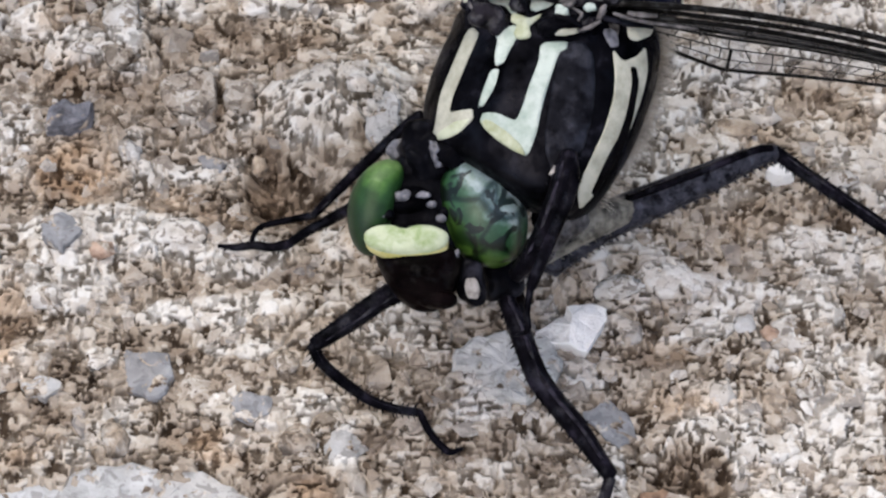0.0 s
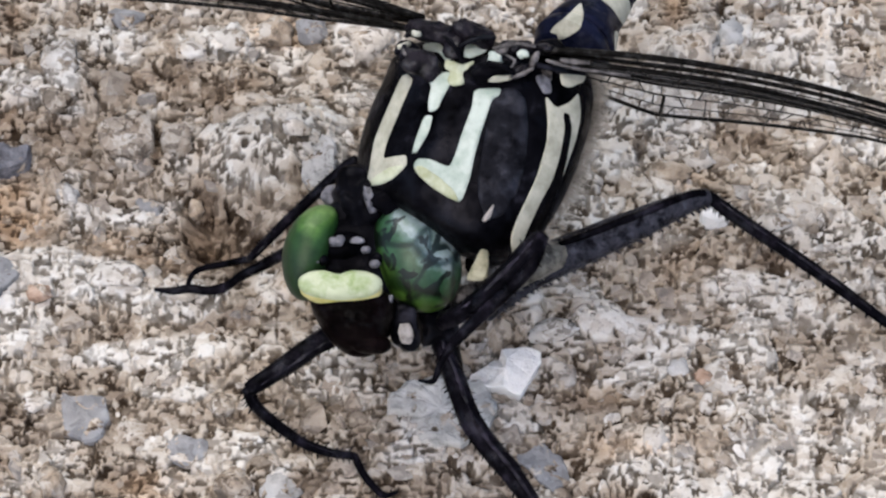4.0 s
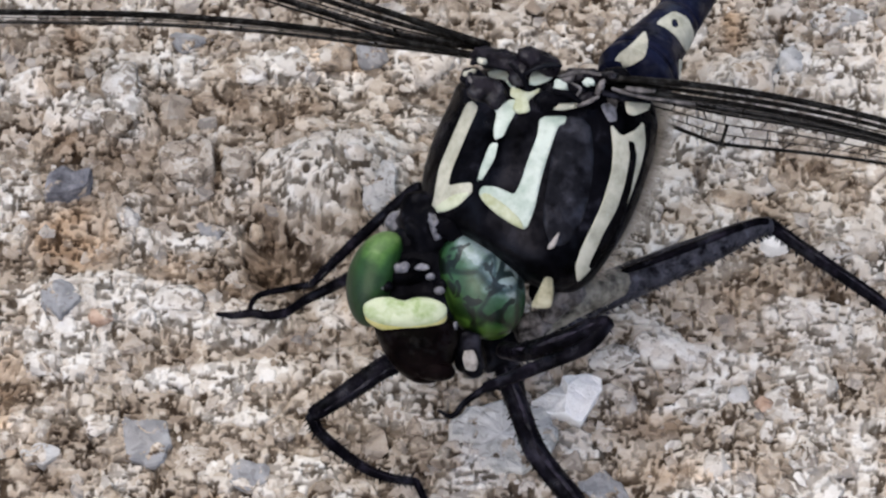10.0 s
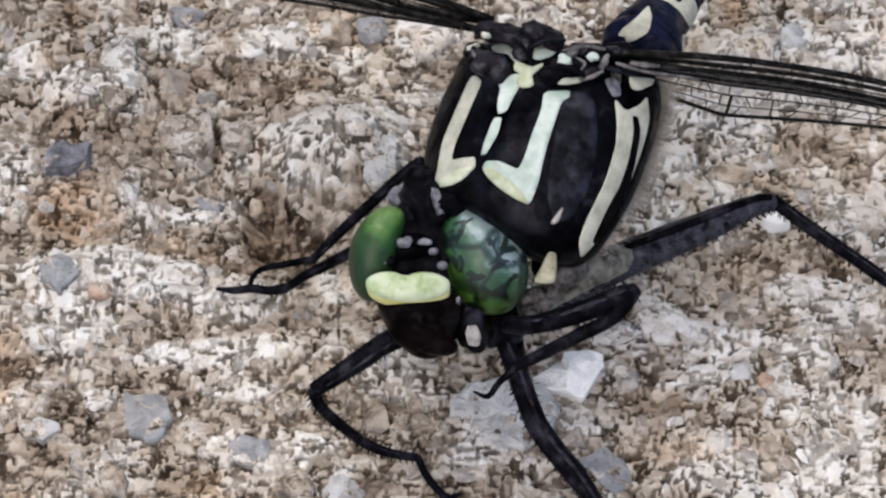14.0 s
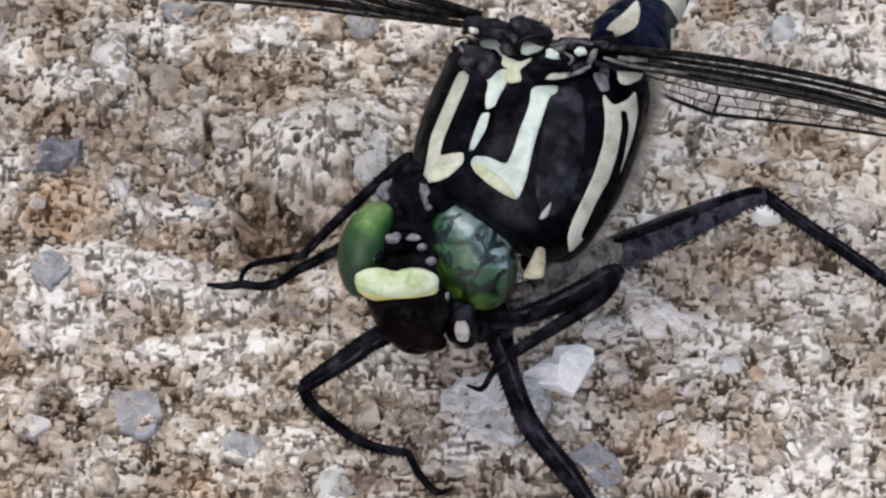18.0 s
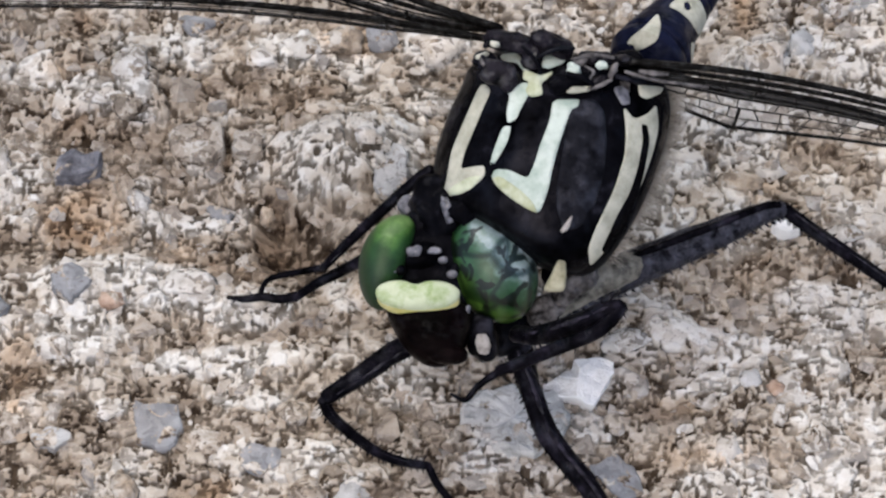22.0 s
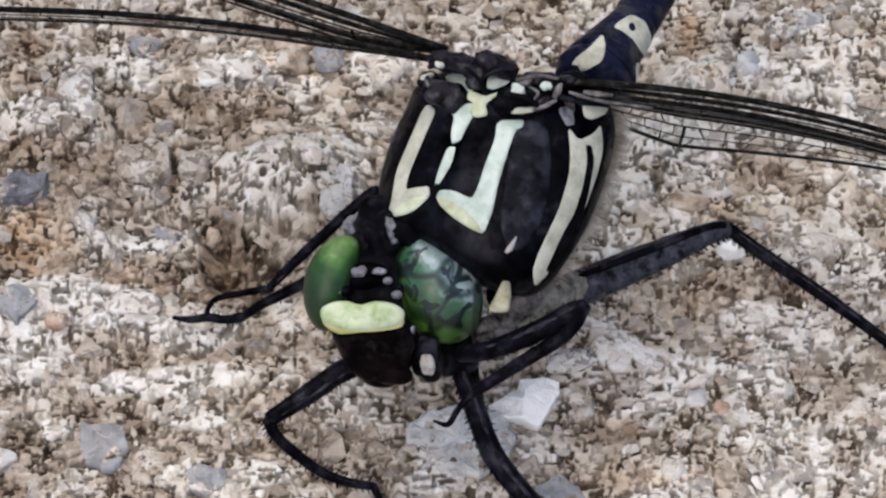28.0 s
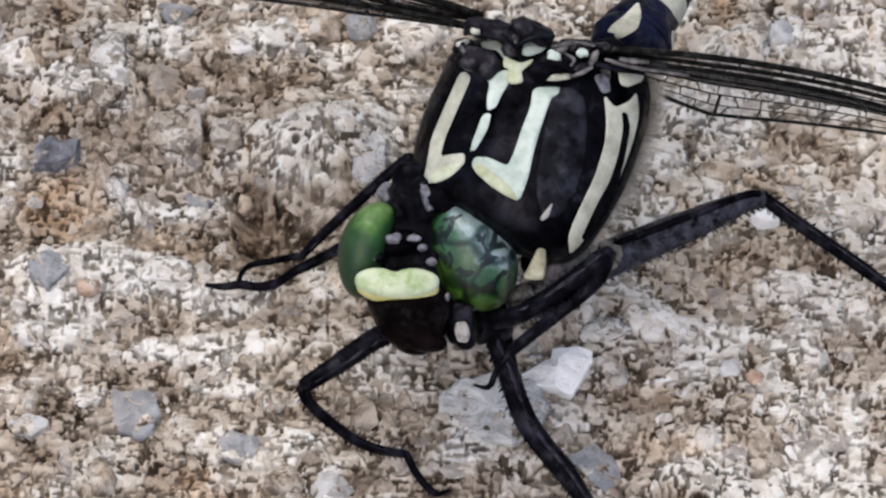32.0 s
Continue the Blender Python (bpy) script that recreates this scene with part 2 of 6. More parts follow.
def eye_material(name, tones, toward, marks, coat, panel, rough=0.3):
    """A faceted eye: dark blots, and tones by facing that paint in reflected sky, broken by thin dark lines."""
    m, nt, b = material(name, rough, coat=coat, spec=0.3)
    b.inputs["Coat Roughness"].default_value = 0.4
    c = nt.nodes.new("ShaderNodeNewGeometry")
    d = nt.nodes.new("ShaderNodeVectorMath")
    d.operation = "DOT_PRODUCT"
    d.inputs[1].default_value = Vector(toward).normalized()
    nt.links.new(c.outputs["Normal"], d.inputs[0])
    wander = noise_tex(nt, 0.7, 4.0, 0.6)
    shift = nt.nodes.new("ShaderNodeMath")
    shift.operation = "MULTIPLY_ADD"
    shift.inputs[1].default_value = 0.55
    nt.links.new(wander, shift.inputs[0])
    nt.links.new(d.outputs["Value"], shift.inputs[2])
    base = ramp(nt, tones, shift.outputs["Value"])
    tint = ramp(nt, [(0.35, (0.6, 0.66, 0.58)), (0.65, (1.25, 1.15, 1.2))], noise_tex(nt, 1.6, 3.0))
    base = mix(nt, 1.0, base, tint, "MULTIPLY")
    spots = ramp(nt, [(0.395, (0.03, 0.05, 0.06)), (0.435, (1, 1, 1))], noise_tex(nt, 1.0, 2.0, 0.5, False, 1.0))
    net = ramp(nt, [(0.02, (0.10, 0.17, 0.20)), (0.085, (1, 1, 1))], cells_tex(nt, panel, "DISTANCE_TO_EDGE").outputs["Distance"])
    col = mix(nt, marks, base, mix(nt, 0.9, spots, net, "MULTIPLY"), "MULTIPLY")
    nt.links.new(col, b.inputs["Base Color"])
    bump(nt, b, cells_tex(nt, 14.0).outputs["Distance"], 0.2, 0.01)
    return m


# pale upper tones put the sky's reflection into the eye colour
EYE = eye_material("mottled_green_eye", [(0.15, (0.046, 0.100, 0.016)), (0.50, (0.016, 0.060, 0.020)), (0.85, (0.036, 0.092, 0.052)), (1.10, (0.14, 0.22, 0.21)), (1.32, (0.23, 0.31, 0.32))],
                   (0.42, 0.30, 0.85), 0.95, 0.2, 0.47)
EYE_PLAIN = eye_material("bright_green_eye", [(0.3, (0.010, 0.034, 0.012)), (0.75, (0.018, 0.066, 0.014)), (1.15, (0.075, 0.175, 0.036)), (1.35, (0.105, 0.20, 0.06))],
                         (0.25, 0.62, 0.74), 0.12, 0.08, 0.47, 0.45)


def membrane_material():
    m, nt, b = material("wing_membrane", 0.25)
    b.inputs["Base Color"].default_value = (0.30, 0.28, 0.275, 1)
    b.inputs["Alpha"].default_value = 0.2
    bump(nt, b, noise_tex(nt, 1.0), 0.3, 0.05)
    return m


MEMBRANE = membrane_material()

def banded_stone():
    """Blue-grey rock with dark and white bands along its grain."""
    m, nt, b = material("banded_stone", 0.75, spec=0.3)
    turn = nt.nodes.new("ShaderNodeMapping")
    turn.inputs["Rotation"].default_value = (0, 0, radians(-24))
    turn.inputs["Scale"].default_value = (0.32, 1.3, 1.0)
    nt.links.new(where(nt, True), turn.inputs["Vector"])
    n = nt.nodes.new("ShaderNodeTexNoise")
    n.inputs["Scale"].default_value = 1300.0
    n.inputs["Detail"].default_value = 4.0
    n.inputs["Roughness"].default_value = 0.65
    nt.links.new(turn.outputs["Vector"], n.inputs["Vector"])
    skin, grain = crust(nt, CRUST_GREY)
    bands = ramp(nt, [(0.38, (0.045, 0.05, 0.062)), (0.48, (0.15, 0.16, 0.18)), (0.55, (0.34, 0.345, 0.355)), (0.66, (0.66, 0.66, 0.655))], n.outputs["Fac"])
    nt.links.new(mix(nt, 0.2, bands, skin), b.inputs["Base Color"])
    bump(nt, b, n.outputs["Fac"], 0.8, 0.3)
    return m


GRIT_PALE = rock("pale_grit", [(0.0, (0.38, 0.345, 0.305)), (0.5, (0.54, 0.505, 0.465)), (1.0, (0.72, 0.70, 0.68))], CRUST_PALE, share=0.5)
GRIT_TAN = rock("tan_grit", [(0.0, (0.17, 0.132, 0.10)), (0.4, (0.31, 0.258, 0.208)), (0.8, (0.44, 0.395, 0.345)), (1.0, (0.33, 0.325, 0.325))], CRUST_TAN, share=0.5)
GRIT_DARK = rock("brown_grit", [(0.0, (0.07, 0.05, 0.035)), (0.5, (0.18, 0.135, 0.10)), (1.0, (0.36, 0.30, 0.245))], CRUST_BROWN, share=0.5)
MEDIUM = rock("pebbles", [(0.0, (0.22, 0.175, 0.135)), (0.3, (0.35, 0.30, 0.255)), (0.55, (0.31, 0.305, 0.305)), (0.8, (0.46, 0.43, 0.395)), (1.0, (0.30, 0.24, 0.19))], CRUST_TAN, "object", share=0.5)
STONE = {
    "white": stone_skin("white_stone", (0.90, 0.885, 0.865), (0.93, 0.915, 0.90), 0.9, 0.08, 0.6),
    "duller": stone_skin("dull_white_stone", (0.64, 0.615, 0.585), (0.77, 0.75, 0.725), 1.1, 0.2, 0.8, 0.2),
    "grey": rock("grey_stone", [(0.0, (0.50, 0.50, 0.50)), (1.0, (0.56, 0.56, 0.56))], CRUST_GREY, "object", share=0.62, cover=0.4),
    "blue": rock("blue_grey_stone", [(0.0, (0.25, 0.255, 0.272)), (1.0, (0.36, 0.366, 0.386))], CRUST_BLUE, "object", share=0.5, cover=0.43),
    "banded": banded_stone(),
    "light": rock("light_grey_stone", [(0.0, (0.62, 0.62, 0.59)), (1.0, (0.68, 0.68, 0.65))], CRUST_GREY, "object", share=0.58, cover=0.38),
    "dull": rock("dull_stone", [(0.0, (0.34, 0.31, 0.275)), (1.0, (0.44, 0.41, 0.375))], CRUST_TAN, "object", share=0.85, cover=0.46),
    "slate": stone_skin("slate_flake", (0.13, 0.13, 0.15), (0.27, 0.27, 0.30), 0.7, 0.6, 0.7, 0.2, 0.36),
    "tan": stone_skin("tan_stone", (0.36, 0.285, 0.215), (0.49, 0.41, 0.325), 0.9, 0.5, 0.8, 0.4, 0.46),
    "pink": stone_skin("pink_stone", (0.37, 0.25, 0.185), (0.48, 0.36, 0.285), 0.9, 0.45, 0.85, 0.4, 0.46),
    "brown": stone_skin("brown_stone", (0.15, 0.09, 0.06), (0.28, 0.18, 0.12), 0.9, 0.6, 0.8, 0.3, 0.44),
    "pale": rock("pale_crusted_stone", [(0.0, (0.44, 0.41, 0.38)), (1.0, (0.56, 0.53, 0.50))], CRUST_PALE, "object", share=0.85, strength=1.0, cover=0.45),
}


def bed_material():
    """Weathered mortar: brown where it is worn hollow, tan, and pale where lime has crusted it; each crumb of the sheet has a tone of its own."""
    m, nt, b = material("cement", 0.95, spec=0.2)

    def own(name):
        at = nt.nodes.new("ShaderNodeAttribute")
        at.attribute_name = name
        return at.outputs["Fac"]

    lime = own("lime")
    tone = nt.nodes.new("ShaderNodeMix")
    tone.inputs[0].default_value = 0.5
    nt.links.new(own("crumb"), tone.inputs[2])
    nt.links.new(noise_tex(nt, 2.2, 2.0, 0.6, True, 0.5), tone.inputs[3])
    t = tone.outputs[0]
    brown, tan, pale = (ramp(nt, stops, t) for stops in (BED_BROWN, BED_TAN, BED_PALE))
    low = ramp(nt, [(0.18, (0, 0, 0)), (0.40, (1, 1, 1))], lime)
    top = ramp(nt, [(0.55, (0, 0, 0)), (0.78, (1, 1, 1))], lime)
    skin = mix(nt, top, mix(nt, low, brown, tan), pale)
    skin = mix(nt, own("rust"), skin, mix(nt, 1.0, skin, (1.03, 0.87, 0.72), "MULTIPLY"))
    # pores, lost crumbs and crevices darkened in the base colour
    gap_skin = mix(nt, 1.0, skin, mix(nt, top, (0.115, 0.092, 0.072), (0.15, 0.135, 0.118)), "MULTIPLY")
    nt.links.new(mix(nt, own("gap_dark"), skin, gap_skin), b.inputs["Base Color"])
    bump(nt, b, noise_tex(nt, 3.0, 3.0, 0.6, True, 0.3), 0.5, 0.12)
    return m


BED_PALE = [(0.08, (0.46, 0.415, 0.36)), (0.28, (0.56, 0.516, 0.462)), (0.5, (0.63, 0.596, 0.55)), (0.7, (0.69, 0.67, 0.635)), (0.9, (0.77, 0.757, 0.737))]
BED_TAN = [(0.08, (0.25, 0.198, 0.150)), (0.28, (0.35, 0.291, 0.231)), (0.5, (0.425, 0.365, 0.300)), (0.7, (0.505, 0.448, 0.379)), (0.9, (0.62, 0.578, 0.527))]
BED_BROWN = [(0.08, (0.11, 0.082, 0.060)), (0.28, (0.19, 0.147, 0.110)), (0.5, (0.26, 0.208, 0.161)), (0.7, (0.34, 0.284, 0.227)), (0.9, (0.47, 0.42, 0.36))]
BED = bed_material()

# ---- mesh helpers: all shapes are written in millimetres ----
ORIGIN = {}
E1, E2, E3 = Vector((1, 0, 0)), Vector((0, 0.866, 0.5)), Vector((0, -0.5, 0.866))  # the frame in which the insect is drawn up: across, along, outwards


def thing(name, origin, label, category, group=""):
    ob = tagged(new(name), label, category, group)
    ob.location = Vector(origin) * MM
    ORIGIN[ob.name] = Vector(origin)
    return ob


def part(name, bm, mat, parent, label="", pivot=None, smooth=True):
    """Links a bmesh, written in millimetres of the world, as one mesh under a thing or a part."""
    base = ORIGIN[parent.name]
    org = Vector(pivot) if pivot is not None else base
    for v in bm.verts:
        v.co = (v.co - org) * MM
    for f in bm.faces:
        f.smooth = smooth
    bm.normal_update()
    me = bpy.data.meshes.new(name)
    bm.to_mesh(me)
    bm.free()
    me.materials.append(mat)
    ob = new(name, me)
    ob.parent = parent
    ob.location = (org - base) * MM
    ORIGIN[ob.name] = org
    if label:
        ob["label"] = label
    return ob


def spline(pts, vals, n):
    """A smooth line through points, with a value that glides along it."""
    P = [Vector(q) for q in pts]
    P = [P[0] * 2 - P[1]] + P + [P[-1] * 2 - P[-2]]
    R = [vals[0]] + list(vals) + [vals[-1]]
    out = []
    for k in range(1, len(P) - 2):
        for s in range(n):
            t = s / n
            a, b, c, d = P[k - 1 : k + 3]
            q = 0.5 * (2 * b + (c - a) * t + (2 * a - 5 * b + 4 * c - d) * t * t + (3 * b - a - 3 * c + d) * t ** 3)
            out.append((q, R[k] + (R[k + 1] - R[k]) * t))
    out.append((P[-2], R[-2]))
    return out


def tube(bm, pts, radii, n=5, sides=12, flat=1.0, lumps=0.0, seed=0):
    """A tapered, closed tube through the points."""
    line = spline(pts, radii, n)
    rnd = random.Random(seed)
    rings, side = [], None
    for k, (q, r) in enumerate(line):
        d = (line[min(k + 1, len(line) - 1)][0] - line[max(k - 1, 0)][0]).normalized()
        side = (side if side is not None else d.cross(Vector((0.3, 0.2, 1)))).normalized()
        side = (side - d * side.dot(d)).normalized()
        up = d.cross(side)
        rings.append([bm.verts.new(q + (side * math.cos(a) + up * math.sin(a) * flat) * r * (1 + lumps * rnd.uniform(-1, 1)))
                      for a in (2 * math.pi * j / sides for j in range(sides))])
    for a, b in zip(rings, rings[1:]):
        for j in range(sides):
            bm.faces.new((a[j], a[(j + 1) % sides], b[(j + 1) % sides], b[j]))
    for ring, (q, r), (q2, r2), flip in ((rings[0], line[0], line[1], True), (rings[-1], line[-1], line[-2], False)):
        tip = bm.verts.new(q + (q - q2).normalized() * r * 0.6)
        for j in range(sides):
            f = (ring[j], ring[(j + 1) % sides], tip)
            bm.faces.new(f[::-1] if flip else f)
    return line


def ball(bm, centre, ax, ay, az, seg=32, rings=20, power=1.0, dent=None):
    """An ellipsoid with the three half axes given as vectors; dent(x, y, z) reshapes the unit ball first."""
    c, ax, ay, az = Vector(centre), Vector(ax), Vector(ay), Vector(az)
    rows = []
    for i in range(rings + 1):
        t = math.pi * i / rings
        row = []
        for j in range(1 if i in (0, rings) else seg):
            p = 2 * math.pi * j / seg
            x, y, z = math.sin(t) * math.cos(p), math.sin(t) * math.sin(p), math.cos(t)
            if power != 1.0:
                x, y, z = (math.copysign(abs(v) ** power, v) for v in (x, y, z))
            if dent:
                x, y, z = dent(x, y, z)
            row.append(bm.verts.new(c + ax * x + ay * y + az * z))
        rows.append(row)
    for a, b in zip(rows, rows[1:]):
        for j in range(seg):
            q = [a[j % len(a)], b[j % len(b)], b[(j + 1) % len(b)], a[(j + 1) % len(a)]]
            q = list(dict.fromkeys(q))
            if len(q) > 2:
                bm.faces.new(q)


def inside(u, v, poly):
    hit = False
    for (a, b), (c, d) in zip(poly, poly[1:] + poly[:1]):
        if (b > v) != (d > v) and u < (c - a) * (v - b) / (d - b) + a:
            hit = not hit
    return hit


# ---- ground: one sheet of rough exposed-aggregate concrete ----
RNG = np.random.RandomState(7)
LATTICE = RNG.rand(64, 64)


def value_noise(x, y):
    i, j = np.floor(x).astype(int), np.floor(y).astype(int)
    a, b = x - i, y - j
    a, b = a * a * (3 - 2 * a), b * b * (3 - 2 * b)
    g = lambda p, q: LATTICE[p % 64, q % 64]
    return (g(i, j) * (1 - a) + g(i + 1, j) * a) * (1 - b) + (g(i, j + 1) * (1 - a) + g(i + 1, j + 1) * a) * b


# lumps and pits of the surface: x, y, half width, half depth, rise
RELIEF = [
    (-15.0, 0.0, 7.5, 1.7, 0.7), (-19.3, -3.0, 3.2, 2.2, 0.3), (-5.4, 7.3, 3.7, 2.7, 1.9), (-8.4, 2.8, 3.0, 2.4, -0.6), (-7.6, 2.8, 2.4, 2.0, -0.9),
    (13.4, 10.3, 2.5, 1.6, 0.5), (-16.0, 11.3, 2.4, 1.6, 0.5), (-8.8, 13.8, 3.6, 1.4, 0.4), (11.1, -14.5, 2.4, 2.2, -0.9), (-15.0, -16.5, 8.0, 4.0, 0.2),
]
# where lime has crusted the mortar pale and raised it: x, y, half width, half depth, weight
LIME = [
    (-1.0, 17.3, 1.8, 0.9, 0.5), (-5.5, 14.5, 1.4, 1.1, 0.2), (-13.7, 14.1, 1.5, 1.1, 1.0), (-8.5, 14.0, 2.5, 1.0, 1.0), (-0.6, 14.0, 1.8, 1.4, 0.9), (-20.3, 12.7, 1.5, 1.0, 0.1),
    (-16.4, 12.0, 1.1, 1.6, 0.95), (-18.3, 10.8, 1.0, 0.5, 0.8), (-1.0, 10.3, 1.1, 0.7, 0.8), (-6.8, 9.9, 1.2, 0.7, 0.5), (-16.5, 9.7, 1.2, 0.5, 0.5), (-3.5, 8.7, 1.4, 0.7, 0.9),
    (-13.2, 7.9, 1.4, 1.7, 0.5), (-5.0, 7.9, 1.4, 1.0, 0.9), (-10.2, 7.8, 1.1, 1.0, 0.4), (-2.7, 6.9, 1.4, 2.0, 0.75), (-7.2, 6.4, 2.0, 1.6, 1.0), (-23.2, 5.3, 2.0, 1.4, 0.9),
]
LIME += [
    (-15.9, 5.1, 1.0, 1.3, 0.8), (-21.9, 3.6, 1.2, 0.6, 0.7), (-12.9, 3.6, 1.1, 0.7, 0.6), (-14.8, 3.5, 1.1, 0.8, 0.5), (-14.0, 2.0, 1.2, 1.0, 0.25), (-17.0, 0.2, 2.0, 1.2, 1.0),
    (-19.3, -0.2, 1.5, 1.6, 0.9), (-14.7, -0.2, 3.1, 1.4, 1.1), (-5.4, -0.7, 1.0, 0.9, 0.9), (-10.2, -1.5, 2.8, 1.0, 1.1), (-23.3, -2.3, 1.0, 1.1, 0.8), (-18.8, -2.9, 2.5, 1.6, 0.75),
    (-10.4, -4.3, 4.2, 1.1, 0.75), (-14.5, -5.0, 1.9, 0.8, 0.4), (-9.2, -6.9, 2.8, 0.8, 0.3), (-16.8, -7.2, 0.9, 0.5, 0.9), (-22.0, -7.6, 1.6, 1.4, 0.35), (-23.1, -9.0, 0.8, 0.5, 0.9),
]
LIME += [
    (-5.9, -9.8, 1.4, 0.9, 0.4), (-4.2, -11.0, 1.4, 0.6, 0.6), (-6.9, -11.4, 0.9, 1.1, 0.55), (-10.9, -12.1, 1.6, 1.1, 0.1), (-4.9, -12.3, 1.3, 1.4, 0.35), (-13.7, -18.5, 2.1, 0.9, 0.5),
    (20.6, 16.9, 1.4, 1.1, 0.95), (6.7, 16.2, 1.8, 1.1, 0.4), (3.7, 15.1, 1.5, 0.7, 0.6), (18.3, 14.4, 0.9, 1.4, 0.7), (22.2, 14.1, 1.8, 1.8, 0.35), (16.1, 13.8, 1.8, 1.1, 0.9),
    (16.2, 11.0, 2.3, 1.0, 0.45), (13.6, 9.5, 1.7, 1.2, 0.9), (12.0, 6.9, 1.2, 1.2, 0.7), (22.1, 6.9, 1.4, 1.0, 0.4), (15.4, 5.8, 1.2, 0.8, 0.2), (21.4, 3.9, 2.0, 1.0, 0.4),
]
LIME += [
    (18.9, -1.0, 2.8, 1.0, 0.3), (18.3, -7.6, 1.4, 0.6, 0.6), (2.5, -8.4, 1.9, 1.6, 0.5), (13.7, -9.6, 0.9, 0.9, 0.6), (12.2, -9.8, 3.3, 0.9, 0.1), (1.3, -11.0, 1.6, 0.9, 0.3),
    (18.7, -11.0, 1.1, 1.6, 0.7), (13.7, -11.5, 2.7, 1.4, 0.75), (16.2, -12.2, 1.6, 0.9, 0.5), (8.0, -12.9, 0.8, 1.2, 0.8), (0.2, -13.8, 1.4, 0.9, 0.2), (15.3, -14.1, 1.9, 1.2, 0.2),
    (17.3, -18.3, 3.2, 1.7, 0.9), (9.3, -18.5, 2.1, 1.4, 0.85),
]
# where it is brown and worn hollow: x, y, half width, half depth, weight
HOLLOWS = [
    (-19.2, 15.5, 1.3, 1.1, -0.9), (-11.6, 11.6, 2.8, 1.2, -0.55), (-7.7, 10.8, 2.3, 0.9, -0.5), (-19.5, 9.6, 1.7, 1.4, -0.3), (-16.9, 8.2, 1.7, 1.2, -0.3), (-11.6, 7.8, 0.3, 1.2, -1.2),
    (-8.8, 6.9, 0.9, 1.0, -0.6), (-18.8, 3.5, 2.0, 2.1, -0.45), (-9.0, 3.0, 1.0, 2.0, -1.3), (-23.0, 2.5, 1.9, 0.9, -0.9), (-7.7, 1.6, 1.4, 1.0, -0.9), (-10.8, 0.9, 2.0, 0.9, -0.3),
    (-7.1, -2.5, 1.1, 0.8, -0.5), (-13.5, -3.3, 1.7, 0.5, -0.45), (-21.4, -4.4, 1.2, 1.9, -0.6), (-0.9, -9.8, 0.8, 1.3, -0.5), (-19.9, -10.9, 2.3, 1.2, -0.55), (-12.3, -11.6, 1.4, 0.9, -0.5),
]
HOLLOWS += [
    (-21.6, -12.6, 2.2, 0.8, -0.2), (-3.6, -12.6, 0.7, 1.9, -0.6), (-6.3, -14.9, 1.2, 1.2, -0.4), (-5.2, -16.8, 1.6, 1.0, -0.55), (-22.1, -18.3, 1.3, 1.2, -0.7), (15.2, 16.6, 0.7, 1.7, -0.4),
    (20.4, 15.7, 0.8, 0.6, -1), (18.6, 7.8, 1.9, 1.3, -0.75), (19.6, 1.2, 2.3, 1.1, -0.5), (15.5, 0.6, 1.7, 1.3, -0.45), (10.6, -6.9, 1.7, 0.8, -0.8), (15.9, -11.4, 0.7, 1.2, -0.9),
    (4.7, -13.8, 1.2, 2.0, -0.85), (13.2, -14.1, 0.5, 1.8, -0.7), (11.8, -14.2, 2.0, 2.4, -1.5), (10.1, -15.7, 1.1, 0.9, -0.4), (2.9, -15.9, 1.6, 0.8, -0.3), (14.4, -16.8, 1.6, 0.9, -0.35),
]
# where iron has stained it: x, y, half width, half depth, weight
OCHRE = [
    (-19.2, 15.5, 1.3, 1.1, 0.4), (-5.5, 14.5, 1.4, 1.1, 1), (-20.3, 12.7, 1.5, 1.0, 0.4), (-11.6, 11.6, 2.8, 1.2, 0.2), (-7.7, 10.8, 2.3, 0.9, 0.2), (-6.8, 9.9, 1.2, 0.7, 0.2),
    (-19.5, 9.6, 1.7, 1.4, 0.3), (-16.9, 8.2, 1.7, 1.2, 0.2), (-10.2, 7.8, 1.1, 1.0, 0.2), (-8.8, 6.9, 0.9, 1.0, 0.3), (-18.8, 3.5, 2.0, 2.1, 1), (-9.0, 3.0, 1.0, 2.0, 0.3),
    (-14.0, 2.0, 1.2, 1.0, 0.55), (-7.7, 1.6, 1.4, 1.0, 0.2), (-10.8, 0.9, 2.0, 0.9, 0.5), (-21.4, -4.4, 1.2, 1.9, 0.5), (-22.0, -7.6, 1.6, 1.4, 0.8), (-19.9, -10.9, 2.3, 1.2, 0.1),
]
OCHRE += [
    (-12.3, -11.6, 1.4, 0.9, 0.3), (-10.9, -12.1, 1.6, 1.1, 0.7), (-21.6, -12.6, 2.2, 0.8, 0.5), (-6.3, -14.9, 1.2, 1.2, 1), (-5.2, -16.8, 1.6, 1.0, 0.1), (15.2, 16.6, 0.7, 1.7, 0.9),
    (6.7, 16.2, 1.8, 1.1, 0.2), (20.4, 15.7, 0.8, 0.6, 0.2), (22.2, 14.1, 1.8, 1.8, 0.2), (18.6, 7.8, 1.9, 1.3, 0.2), (22.1, 6.9, 1.4, 1.0, 0.3), (15.4, 5.8, 1.2, 0.8, 0.8),
    (19.6, 1.2, 2.3, 1.1, 0.2), (15.5, 0.6, 1.7, 1.3, 0.3), (10.6, -6.9, 1.7, 0.8, 0.4), (12.2, -9.8, 3.3, 0.9, 0.6), (0.2, -13.8, 1.4, 0.9, 0.1), (15.3, -14.1, 1.9, 1.2, 0.2),
]
OCHRE += [
    (11.8, -14.2, 2.0, 2.4, 0.2), (10.1, -15.7, 1.1, 0.9, 1), (2.9, -15.9, 1.6, 0.8, 0.3),
]
